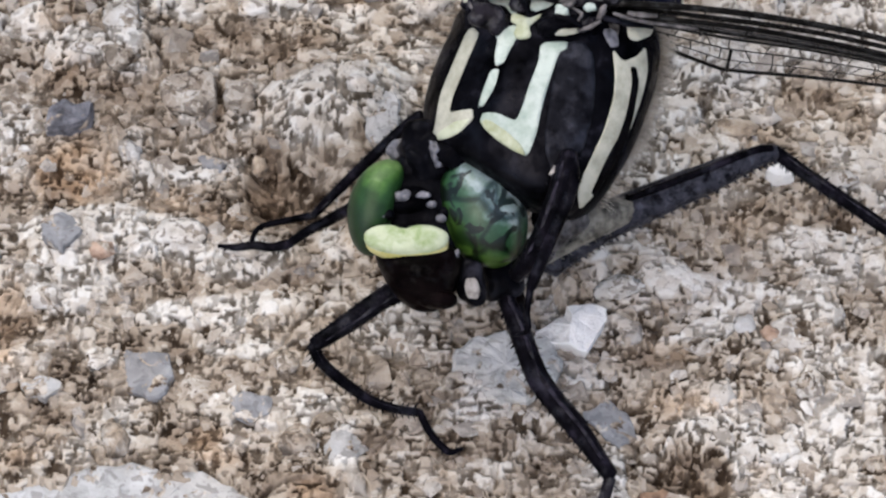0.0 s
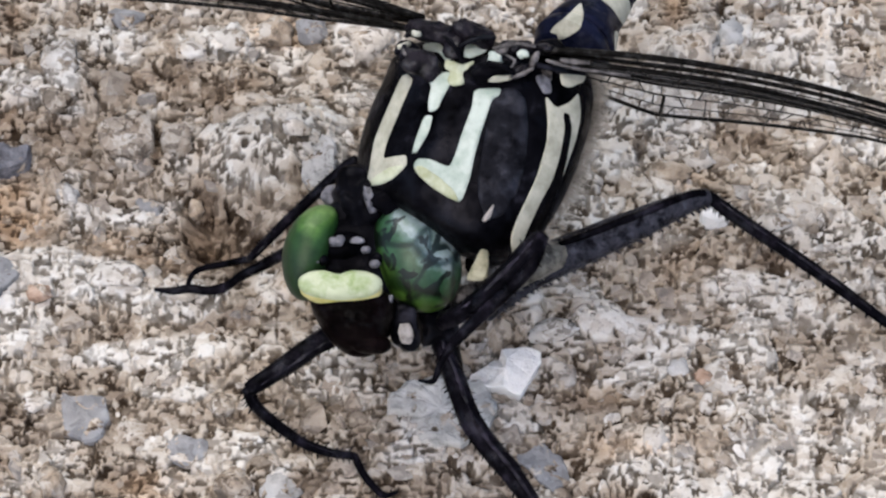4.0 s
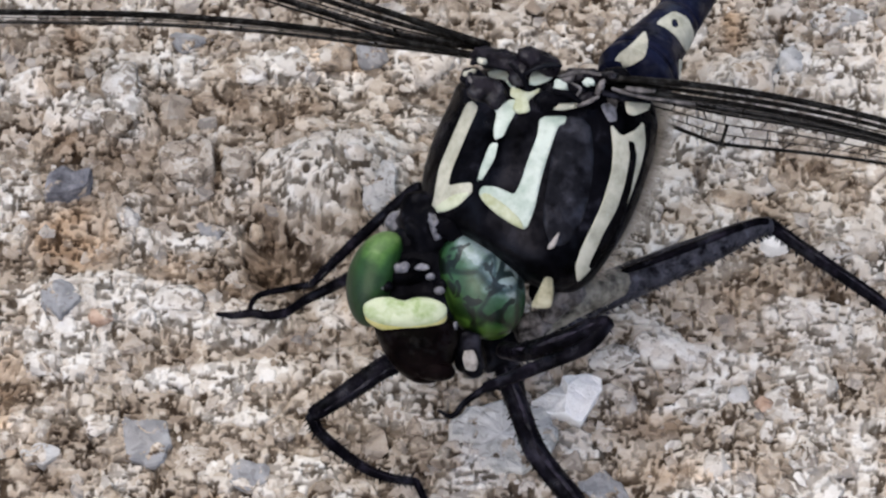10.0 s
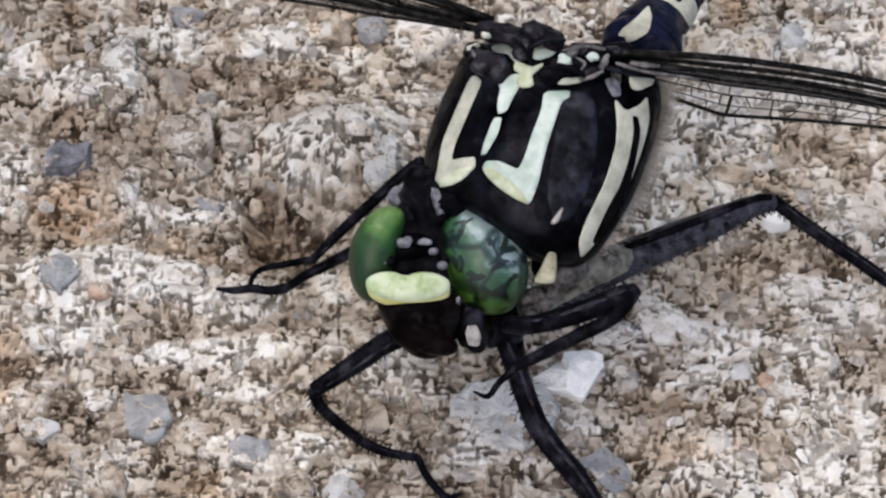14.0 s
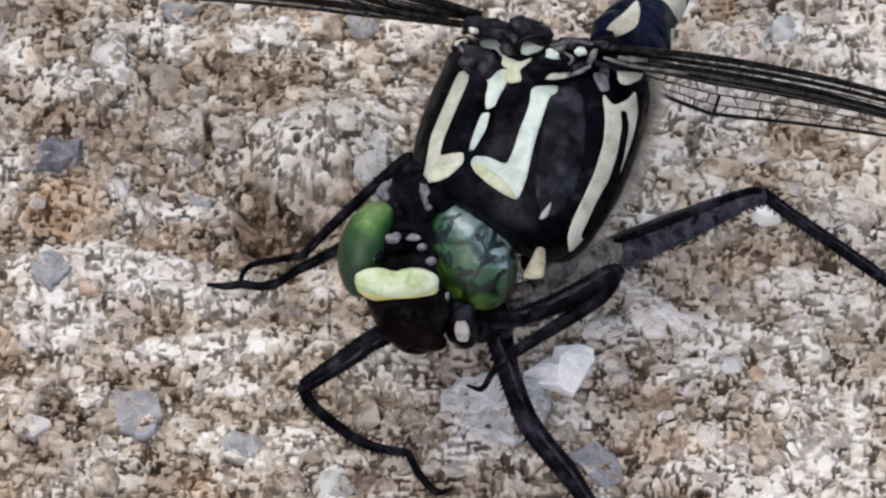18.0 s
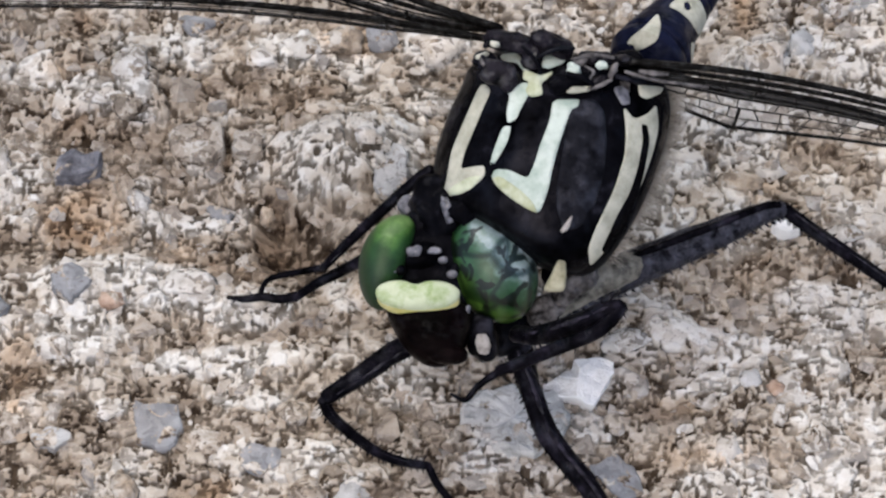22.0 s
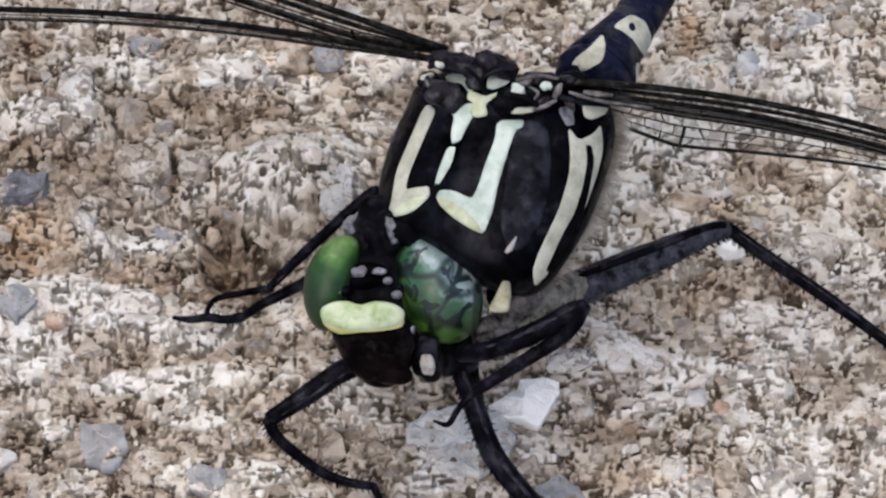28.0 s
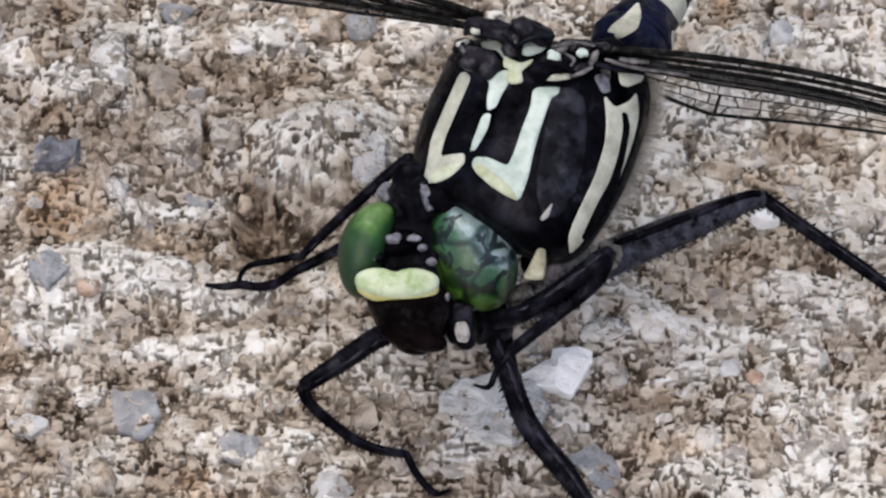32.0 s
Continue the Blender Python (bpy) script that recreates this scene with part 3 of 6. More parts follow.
LIME += [(-5.3, 7.2, 3.0, 2.2, 0.5), (-19.7, 13.7, 4.4, 3.9, 0.3), (-13.8, 10.6, 4.4, 2.1, 0.25), (14.2, 3.6, 2.6, 2.0, 0.35), (21.8, 11.4, 2.6, 3.1, 0.3), (9.1, -2.5, 2.5, 1.9, 0.35)]
# extra hollows below the lump, their brown standing in for its shade
HOLLOWS += [(-7.9, 3.0, 2.0, 1.3, -0.7), (-8.7, 2.3, 1.4, 2.3, -0.6), (-7.2, 1.3, 1.7, 1.0, -0.6), (-7.6, 4.5, 1.7, 1.3, -0.3)]
# round holes where grains have come out: x, y, radius
PITS = [(-6.86, 6.47, 0.22), (-4.40, 6.78, 0.22), (-15.43, 12.55, 0.17), (-15.66, 11.78, 0.17), (-16.99, -12.45, 0.25), (-11.90, -13.22, 0.28), (-14.96, 7.36, 0.25), (-22.30, -10.03, 0.28)]


def swell(x, y):
    """The broad height of the mortar at a place, in millimetres: swells, raised crusts and hollows."""
    x, y = np.asarray(x, float), np.asarray(y, float)
    h = 0.8 * (value_noise(x / 6.1 + 9, y / 6.1 + 3) - 0.5) + 0.7 * (value_noise(x / 2.3, y / 2.3) - 0.5)
    for cx, cy, rx, ry, up in RELIEF:
        h = h + up * np.exp(-(((x - cx) / rx) ** 2 + ((y - cy) / ry) ** 2) ** 1.5)
    for cx, cy, rx, ry, w in LIME + HOLLOWS:
        h = h + 0.26 * w * np.exp(-(((x - cx) / rx) ** 2 + ((y - cy) / ry) ** 2) ** 2)
    return h


TABLE = RNG.rand(6, 128, 128)


def crumbs(x, y, size, shift, aspect=1.2, bend=1.0):
    """Blocky crumbs: for each place the depth within its crumb (0 at the edge), three random numbers of the crumb, and the way from its middle."""
    wx = 0.55 * (value_noise(x / (1.3 * size) + shift, y / (1.3 * size) + 7) - 0.5) + 0.35 * (value_noise(x / (0.5 * size) + 3, y / (0.5 * size) + shift) - 0.5)
    wy = 0.55 * (value_noise(x / (1.3 * size) + 29, y / (1.3 * size) + shift) - 0.5) + 0.35 * (value_noise(x / (0.5 * size) + shift, y / (0.5 * size) + 41) - 0.5)
    u, v = x / (aspect * size) + bend * wx + shift * 3.7, y / size + bend * wy + shift * 1.9
    i, j = np.floor(u).astype(int), np.floor(v).astype(int)
    f1, f2 = np.full(u.shape, 9.0), np.full(u.shape, 9.0)
    keep = [np.zeros(u.shape) for _ in range(5)]
    for di in (-1, 0, 1):
        for dj in (-1, 0, 1):
            p, q = (i + di) % 128, (j + dj) % 128
            dx, dy = u - (i + di + 0.1 + 0.8 * TABLE[0, p, q]), v - (j + dj + 0.1 + 0.8 * TABLE[1, p, q])
            d = 0.6 * np.maximum(abs(dx), abs(dy)) + 0.28 * (abs(dx) + abs(dy)) + 0.16 * TABLE[5, p, q]
            near = d < f1
            f2 = np.where(near, f1, np.minimum(f2, d))
            f1 = np.where(near, d, f1)
            for k, val in enumerate((TABLE[2, p, q], TABLE[3, p, q], TABLE[4, p, q], dx, dy)):
                keep[k] = np.where(near, val, keep[k])
    return f2 - f1, keep


def pebble_shape(seed, n=12, jag=0.25):
    """Corners and faces of an angular grain, about 1 across."""
    rnd = random.Random(seed)
    bm = bmesh.new()
    for k in range(n):
        z = 1 - 2 * (k + 0.5) / n
        a = k * 2.39996 + rnd.uniform(-0.5, 0.5)
        s = math.sqrt(1 - z * z)
        r = 0.5 * (1 + rnd.uniform(-jag, jag))
        bm.verts.new((s * math.cos(a) * r, s * math.sin(a) * r, z * r))
    res = bmesh.ops.convex_hull(bm, input=bm.verts)
    bmesh.ops.delete(bm, geom=[v for v in bm.verts if not v.link_faces], context="VERTS")
    bm.verts.index_update()
    vs = np.array([v.co[:] for v in bm.verts])
    fs = [[v.index for v in f.verts] for f in bm.faces]
    bm.free()
    return vs, fs


def rust(x, y):
    w = 0.0 * x
    for cx, cy, rx, ry, up in OCHRE:
        w = w + up * np.exp(-(((x - cx) / rx) ** 2 + ((y - cy) / ry) ** 2) ** 1.5)
    return np.clip(w * (0.35 + 1.3 * value_noise(x / 0.8 + 4, y / 0.8 + 19)), 0, 1)


def paleness(x, y):
    w = 0.08 + 0.20 * np.tanh((x - 6) / 6) + 0.3 * (value_noise(x / 3.7 + 20, y / 3.7 + 11) - 0.5) + 0.7 * (value_noise(x / 1.3 + 2, y / 1.3 + 31) - 0.5)
    for cx, cy, rx, ry, up in LIME + HOLLOWS:
        w = w + (1.35 if up > 0 else 1.0) * up * np.exp(-(((x - cx) / rx) ** 2 + ((y - cy) / ry) ** 2) ** 2)
    return w


def step(lo, hi, v):
    t = np.clip((v - lo) / (hi - lo), 0, 1)
    return t * t * (3 - 2 * t)


def build_ground():
    near = np.arange(-26, 26.01, 0.062)
    far = 26 * np.geomspace(1.02, 60, 40)
    axis = np.concatenate([-far[::-1], near, far])
    X, Y = np.meshgrid(axis, axis - 1, indexing="ij")
    near_by = 1 / (1 + (np.maximum(0, np.hypot(X, Y + 1) - 32) / 12) ** 2)
    pale = paleness(X, Y)
    # coarse crumbs stand proud where they have not fallen out; fine crumbs fill the rest
    d1, (a1, b1, c1, u1, v1) = crumbs(X, Y, 0.74, 5)
    d2, (a2, b2, c2, u2, v2) = crumbs(X, Y, 0.36, 11)
    d3, (a3, b3, c3, u3, v3) = crumbs(X, Y, 1.9, 23, 1.5)
    # short blocky pores, lying and standing, thickest where the mortar is least limed
    wear = step(0.20, 0.55, value_noise(X / 1.1 + 6, Y / 0.9 + 17) + 0.20 - 0.12 * pale)
    dl, (_, bl, cl, _, _) = crumbs(X, Y, 0.20, 31, 2.2, 0.7)
    ds, (_, bs, cs, _, _) = crumbs(X, Y, 0.44, 37, 0.46, 0.7)
    pore = np.maximum((bl < 0.07 + 0.21 * wear) * step(0.0, 0.09, dl) * (0.7 + 0.3 * cl), (bs < 0.07 + 0.21 * wear) * step(0.0, 0.09, ds) * (0.7 + 0.3 * cs))
    pore = np.maximum(pore, 0.9 * wear * step(0.27, 0.19, value_noise(X / 0.42 + 43, Y / 0.34 + 21)))
    pore = np.maximum(pore, 0.8 * (1 - step(0.0, 0.05, d3)) * (b3 < 0.45))
    for cx, cy, r in PITS:
        pore = np.maximum(pore, 1.4 * step(1.2, 0.7, np.hypot(X - cx, (Y - cy) * 0.9) / r))
    big = (b1 < 0.26 - 0.10 * pale) * step(0.02, 0.16, d1)
    lost = (b2 < np.clip(0.08 - 0.10 * pale, 0.0, 0.30)) * step(0.0, 0.12, d2) * (1 - big)
    fine = step(0.0, 0.12, d2) * (0.01 + 0.05 * c2) + 0.06 * u2 * (a2 - 0.5) + 0.08 * v2 * (c2 - 0.3)
    coarse = step(0.0, 0.16, d1) * (0.05 + 0.08 * c1) + 0.08 * u1 * (a1 - 0.5) + 0.10 * v1 * (c1 - 0.3) + 0.05 * fine
    relief = (1 - big) * fine + big * coarse - 0.14 * lost - 0.18 * pore * (1 - 0.6 * big)
    relief = relief + step(0.0, 0.09, d3) * (0.05 + 0.32 * c3) + 0.14 * u3 * (a3 - 0.5) + 0.22 * v3 * (b3 - 0.35)
    relief = relief + 0.05 * (value_noise(X / 0.21 + 3, Y / 0.19 + 8) - 0.5)
    Zg = (swell(X, Y) + relief - 0.25) * near_by
    n = len(axis)
    verts = (np.stack([X, Y, Zg], -1).reshape(-1, 3) * MM).astype(np.float32)
    k = np.arange(n * n).reshape(n, n)
    quads = np.stack([k[:-1, :-1], k[1:, :-1], k[1:, 1:], k[:-1, 1:]], -1).reshape(-1).astype(np.int32)
    me = bpy.data.meshes.new("ground")
    me.vertices.add(n * n)
    me.vertices.foreach_set("co", verts.reshape(-1))
    me.loops.add(len(quads))
    me.loops.foreach_set("vertex_index", quads)
    me.polygons.add(len(quads) // 4)
    me.polygons.foreach_set("loop_start", np.arange(0, len(quads), 4, dtype=np.int32))
    me.polygons.foreach_set("use_smooth", np.ones(len(quads) // 4, bool))
    me.update(calc_edges=True)

    def note(name, values):
        me.attributes.new(name, "FLOAT", "POINT").data.foreach_set("value", np.clip(values, 0, 1).reshape(-1).astype(np.float32))

    note("lime", 0.5 + (0.5 * pale + 0.16 * (np.where(big > 0.5, c1, c2) - 0.5) + 0.42 * (a3 - 0.5)) * near_by)
    note("rust", rust(X, Y))
    note("crumb", 0.5 + near_by * (big * a1 + (1 - big) * a2 - 0.5))
    # how far the recesses are darkened in colour, uneven from place to place
    unevenness = 0.68 + 0.75 * value_noise(X / 0.9 + 13, Y / 0.7 + 57) - 0.25 * value_noise(X / 0.3 + 5, Y / 0.3 + 71)
    note("gap_dark", 0.25 * (1 - near_by) + near_by * unevenness * np.maximum(np.maximum(lost, pore * (1 - 0.45 * big)), 0.7 * (1 - big) * (1 - step(0.0, 0.06, d2)) * (c2 > 0.6)))
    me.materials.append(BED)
    g = tagged(new("ground", me), "rough weathered concrete with exposed sand and gravel", "concrete ground", kind="structure")
    ORIGIN[g.name] = Vector((0, 0, 0))
    return g


ground = build_ground()


def build_grit():
    """Sand grains set in the cement, in three tones."""
    shapes = [pebble_shape(100 + k, 11, 0.35) for k in range(14)]
    count = 1800
    x, y = RNG.uniform(-29, 29, count), RNG.uniform(-26, 31, count)
    size = 0.28 + 0.50 * RNG.rand(count) ** 2.0
    z = swell(x, y)
    w = paleness(x, y) + RNG.normal(0, 0.28, count)
    kinds = np.where(w > 0.32, 0, np.where(w > -0.42, 1, 2))
    for kind, (name, mat, label) in enumerate((("pale_grit", GRIT_PALE, "pale grey and white sand grains set in concrete"),
                                               ("tan_grit", GRIT_TAN, "tan and beige sand grains set in concrete"),
                                               ("brown_grit", GRIT_DARK, "dark brown sand grains in the hollows of concrete"))):
        V, F, base = [], [], 0
        for i in np.nonzero(kinds == kind)[0]:
            vs, fs = shapes[i % len(shapes)]
            a, b = RNG.rand() * 6.283, RNG.uniform(-0.25, 0.25)
            s = np.array([size[i] * RNG.uniform(0.9, 1.8), size[i] * RNG.uniform(0.9, 1.3), size[i] * RNG.uniform(0.22, 0.42)])
            q = vs * s
            q = np.stack([q[:, 0] * math.cos(a) - q[:, 1] * math.sin(a), q[:, 0] * math.sin(a) + q[:, 1] * math.cos(a), q[:, 2] + b * q[:, 0]], -1)
            V.append(q + (x[i], y[i], z[i] - 0.12 + RNG.uniform(-0.12, 0.06) * size[i]))
            F += [[k + base for k in f] for f in fs]
            base += len(vs)
        me = bpy.data.meshes.new(name)
        me.from_pydata((np.concatenate(V) * MM).tolist(), [], F)
        me.materials.append(mat)
        tagged(new(name, me), label, "sand", kind="stuff")


def blob_stone(seed, n, jag, soften):
    """A larger stone, its corners worn by rounding."""
    vs, fs = pebble_shape(seed, n, jag)
    bm = bmesh.new()
    bv = [bm.verts.new(v) for v in vs]
    for f in fs:
        bm.faces.new([bv[k] for k in f])
    bmesh.ops.subdivide_edges(bm, edges=bm.edges[:], cuts=soften, smooth=0.35, use_grid_fill=True)
    for v in bm.verts:
        v.co += v.co.normalized() * (0.13 * noise.noise(v.co * 4 + Vector((seed, 0, 0))) + 0.09 * noise.noise(v.co * 9 + Vector((0, seed, 0))))
    for f in bm.faces:
        f.smooth = True
    me = bpy.data.meshes.new("stone")
    bm.to_mesh(me)
    bm.free()
    return me


STONES_DONE = []


def stone(x, y, z, wide, deep, tall, tone, turn=0.0, seed=1, sink=0.35, n=16, jag=0.26, soften=2, tilt=0.0, loose="", tags=""):
    """One stone of the aggregate, sunk into the cement."""
    me = blob_stone(seed, n, jag, soften)
    me.materials.append(STONE[tone])
    ob = new(loose or "stone", me)
    if loose:
        tagged(ob, tags, "stone")
    else:
        ob.parent = ground
    ob.location = Vector((x, y, float(swell(x, y)) + tall * (0.5 - sink - (0.13 if tone in ("pale", "dull", "grey") else 0.0)))) * MM
    ob.rotation_euler = (radians(tilt), 0, radians(turn))
    ob.scale = (wide * MM, deep * MM, tall * MM)
    STONES_DONE.append((x, y, max(wide, deep) / 2))
    return ob


def slab(outline, tall, tone, seed=1, loose="", tags="", rough=0.16, tip=(0.0, 0.0), jag=0.3):
    """A flat angular stone with the given outline on the ground: steep sides, a worn rim and an uneven top."""
    base = [Vector(p) for p in outline]
    mid = sum(base, Vector()) / len(base)
    z0 = float(np.mean(swell([p.x for p in base] + [mid.x], [p.y for p in base] + [mid.y])))
    pts = []
    for p, q in zip(base, base[1:] + base[:1]):
        for t in (0.12, 0.37, 0.63, 0.88):
            r = p.lerp(q, t)
            pts.append(r + Vector((noise.noise(r * 1.3), noise.noise(r * 1.3 + Vector((9, 0, 0))), 0)) * jag * (q - p).length ** 0.5)
    bm = bmesh.new()
    rings = []
    for inset, z in ((1.0, -0.7), (1.0, 0.62), (0.93, 0.9), (0.72, 1.0), (0.40, 1.0), (0.0, 1.0)):
        ring = []
        for p in pts if inset else [mid]:
            d = (p - mid) * inset
            lift = z * tall + (noise.noise(Vector((d.x, d.y, seed)) * 0.9) * rough + noise.noise(Vector((d.x, d.y, seed)) * 2.6) * rough * 0.5) * (z > 0.7)
            lift += (d.x * tip[0] + d.y * tip[1]) * (z > 0.3)
            ring.append(bm.verts.new((mid.x + d.x, mid.y + d.y, z0 + lift)))
        rings.append(ring)
    n = len(pts)
    for lo, hi in zip(rings, rings[1:]):
        for k in range(n):
            bm.faces.new(list(dict.fromkeys((lo[k], lo[(k + 1) % n], hi[(k + 1) % len(hi)], hi[k % len(hi)]))))
    bm.faces.new(rings[0][::-1])
    bmesh.ops.recalc_face_normals(bm, faces=bm.faces[:])
    at = Vector((mid.x, mid.y, z0))
    for v in bm.verts:
        v.co = (v.co - at) * MM
    me = bpy.data.meshes.new(loose or "stone")
    bm.to_mesh(me)
    bm.free()
    me.materials.append(STONE[tone])
    ob = new(loose or "stone", me)
    if loose:
        tagged(ob, tags, "stone")
    else:
        ob.parent = ground
    ob.location = at * MM
    STONES_DONE.append((mid.x, mid.y, max((p - mid).length for p in base) * 0.9))


def build_chip():
    """A white chip broken along a ridge: one whiter face, one duller face that slopes away."""
    rim = [(4.41, -6.13, 0.62), (5.20, -5.62, 0.68), (5.86, -5.24, 0.72), (6.01, -4.75, 0.85), (6.66, -4.71, 0.86), (7.28, -4.59, 0.88), (8.01, -4.92, 0.85), (7.97, -5.49, 0.82),
           (7.52, -6.22, 0.66), (6.95, -7.23, 0.55), (6.55, -7.12, 0.66), (6.12, -6.86, 0.76), (5.30, -6.78, 0.62), (4.50, -6.54, 0.55)]
    ridge = [(6.28, -5.35, 1.12), (6.22, -6.05, 1.15)]
    at = Vector((6.4, -5.9, float(swell(6.4, -5.9)) + 0.25))
    bm = bmesh.new()
    low = [bm.verts.new(((x - at.x) * 0.86, (y - at.y) * 0.86, -0.6)) for x, y, z in rim]
    top = [bm.verts.new((x - at.x, y - at.y, z)) for x, y, z in rim]
    a, c = [bm.verts.new((x - at.x, y - at.y, z)) for x, y, z in ridge]
    n = len(rim)
    for k in range(n):
        bm.faces.new((low[k], low[(k + 1) % n], top[(k + 1) % n], top[k]))
    bm.faces.new(low[::-1])
    duller = [bm.faces.new([top[k] for k in (11, 12, 13, 0, 1)] + [c]), bm.faces.new([c, top[1], top[2], top[3], a])]
    bm.faces.new([a] + [top[k] for k in (3, 4, 5, 6, 7)])
    bm.faces.new([c, a] + [top[k] for k in (7, 8, 9, 10, 11)])
    for f in duller:
        f.material_index = 1
    bmesh.ops.recalc_face_normals(bm, faces=bm.faces[:])
    bmesh.ops.bevel(bm, geom=bm.edges[:], offset=0.05, segments=1, affect="EDGES")
    bmesh.ops.triangulate(bm, faces=bm.faces[:])
    bmesh.ops.subdivide_edges(bm, edges=[e for e in bm.edges if e.calc_length() > 0.3], cuts=2)
    for v in bm.verts:
        p = v.co + at
        v.co += Vector((noise.noise(p * 2.3), noise.noise(p * 2.3 + Vector((5, 0, 0))), noise.noise(p * 2.3 + Vector((0, 7, 0))))) * 0.07
        v.co *= MM
    me = bpy.data.meshes.new("stone_chip")
    bm.to_mesh(me)
    bm.free()
    me.materials.append(STONE["white"])
    me.materials.append(STONE["duller"])
    ob = new("stone_chip", me)
    tagged(ob, "white angular stone chip with one duller face on rough concrete", "stone")
    ob.location = (at + Vector((0.0, 0.16, 0.0))) * MM
    STONES_DONE.append((at.x, at.y, 1.7))


def build_slabs():
    build_chip()
    slab([(16.11, 2.92, 0.00), (16.63, 3.32, 0.00), (17.37, 3.19, 0.00), (17.53, 2.79, 0.00), (16.77, 2.46, 0.00)], 1.0, "white", 5,
         "stone_chip", "small white stone chip under the dragonfly's raised knee", 0.1)
    slab([(-20.29, 5.68, 0.00), (-20.12, 6.83, 0.00), (-19.34, 7.37, 0.00), (-18.69, 6.97, 0.00), (-17.83, 7.24, 0.00), (-18.01, 6.09, 0.00), (-19.20, 5.62, 0.00)], 1.0, "slate", 7,
         "slate_flake", "small dark blue-grey slate flake lying on concrete", 0.05, (0.0, 0.05), 0.02)
    slab([(0.19, -7.13, 0.00), (1.45, -6.11, -0.00), (2.98, -5.86, 0.00), (5.01, -6.42, 0.00), (5.95, -7.43, 0.00), (5.18, -8.94, 0.00), (3.65, -9.88, 0.00), (1.44, -9.82, 0.00), (0.67, -8.86, 0.00)], 0.35, "light", 9, rough=0.26, jag=0.34)
    slab([(-15.99, -6.77, 0.00), (-13.70, -6.96, 0.00), (-13.32, -8.28, 0.00), (-13.88, -9.66, 0.00), (-15.51, -9.10, 0.00)], 0.35, "blue", 11)
    slab([(-20.73, -8.98, 0.00), (-19.92, -8.41, 0.00), (-18.86, -8.66, 0.00), (-18.73, -9.10, 0.00), (-19.59, -9.60, 0.00), (-20.48, -9.48, 0.00)], 0.5, "grey", 13)
    slab([(-10.67, -9.65, 0.00), (-9.91, -9.09, -0.00), (-8.52, -9.50, 0.00), (-8.45, -10.27, 0.00), (-9.32, -10.84, 0.00), (-10.29, -10.53, 0.00)], 0.25, "blue", 15)
    slab([(-20.21, 0.08, 0.00), (-19.54, 0.74, 0.00), (-18.39, 0.41, 0.00), (-18.06, -0.57, 0.00), (-19.00, -1.55, 0.00), (-19.96, -1.06, 0.00)], 0.4, "blue", 17)
    slab([(-22.58, -15.16, 0.00), (-19.66, -13.94, 0.00), (-15.34, -13.24, 0.00), (-12.34, -13.33, 0.00), (-10.69, -14.16, 0.00), (-8.48, -15.86, -0.00), (-7.86, -17.28, 0.00), (-9.47, -19.83, 0.00), (-14.77, -21.31, 0.00), (-20.13, -20.72, 0.00), (-21.31, -18.64, 0.00), (-20.58, -17.13, 0.00)], 0.4, "grey", 19, rough=0.25)
    slab([(-4.40, -18.63, 0.00), (-3.06, -17.49, 0.00), (0.16, -16.46, 0.00), (2.86, -16.10, 0.00), (4.74, -16.77, 0.00), (4.18, -18.63, 0.00), (3.63, -21.01, 0.00), (-0.10, -22.19, 0.00), (-4.10, -21.01, -0.00)], 0.5, "banded", 21, rough=0.4)
    slab([(-4.28, 6.41, 0.00), (-3.86, 7.19, 0.00), (-2.85, 7.39, 0.00), (-2.33, 6.85, -0.00), (-2.38, 5.24, 0.00), (-3.11, 4.37, 0.00), (-3.98, 4.90, 0.00)], 0.3, "grey", 23)
    slab([(6.69, -10.25, 0.00), (7.67, -9.47, 0.00), (9.03, -10.25, 0.00), (9.42, -11.64, 0.00), (8.31, -12.26, -0.00)], 0.13, "blue", 25)
    slab([(-14.43, 8.77, -0.00), (-13.15, 9.28, 0.00), (-11.99, 9.46, 0.00), (-11.56, 7.58, -0.00), (-12.35, 6.84, 0.00), (-14.08, 7.07, 0.00)], 0.9, "dull", 27)
    slab([(-11.19, 8.67, 0.00), (-9.51, 8.54, 0.00), (-9.54, 7.42, 0.00), (-10.34, 7.08, 0.00), (-11.21, 7.42, 0.00)], 0.8, "dull", 29)
    slab([(9.36, -14.70, 0.00), (10.46, -14.24, 0.00), (11.79, -14.85, 0.00), (11.89, -16.37, 0.00), (10.39, -16.97, -0.00), (9.46, -16.22, 0.00)], 0.5, "brown", 31)


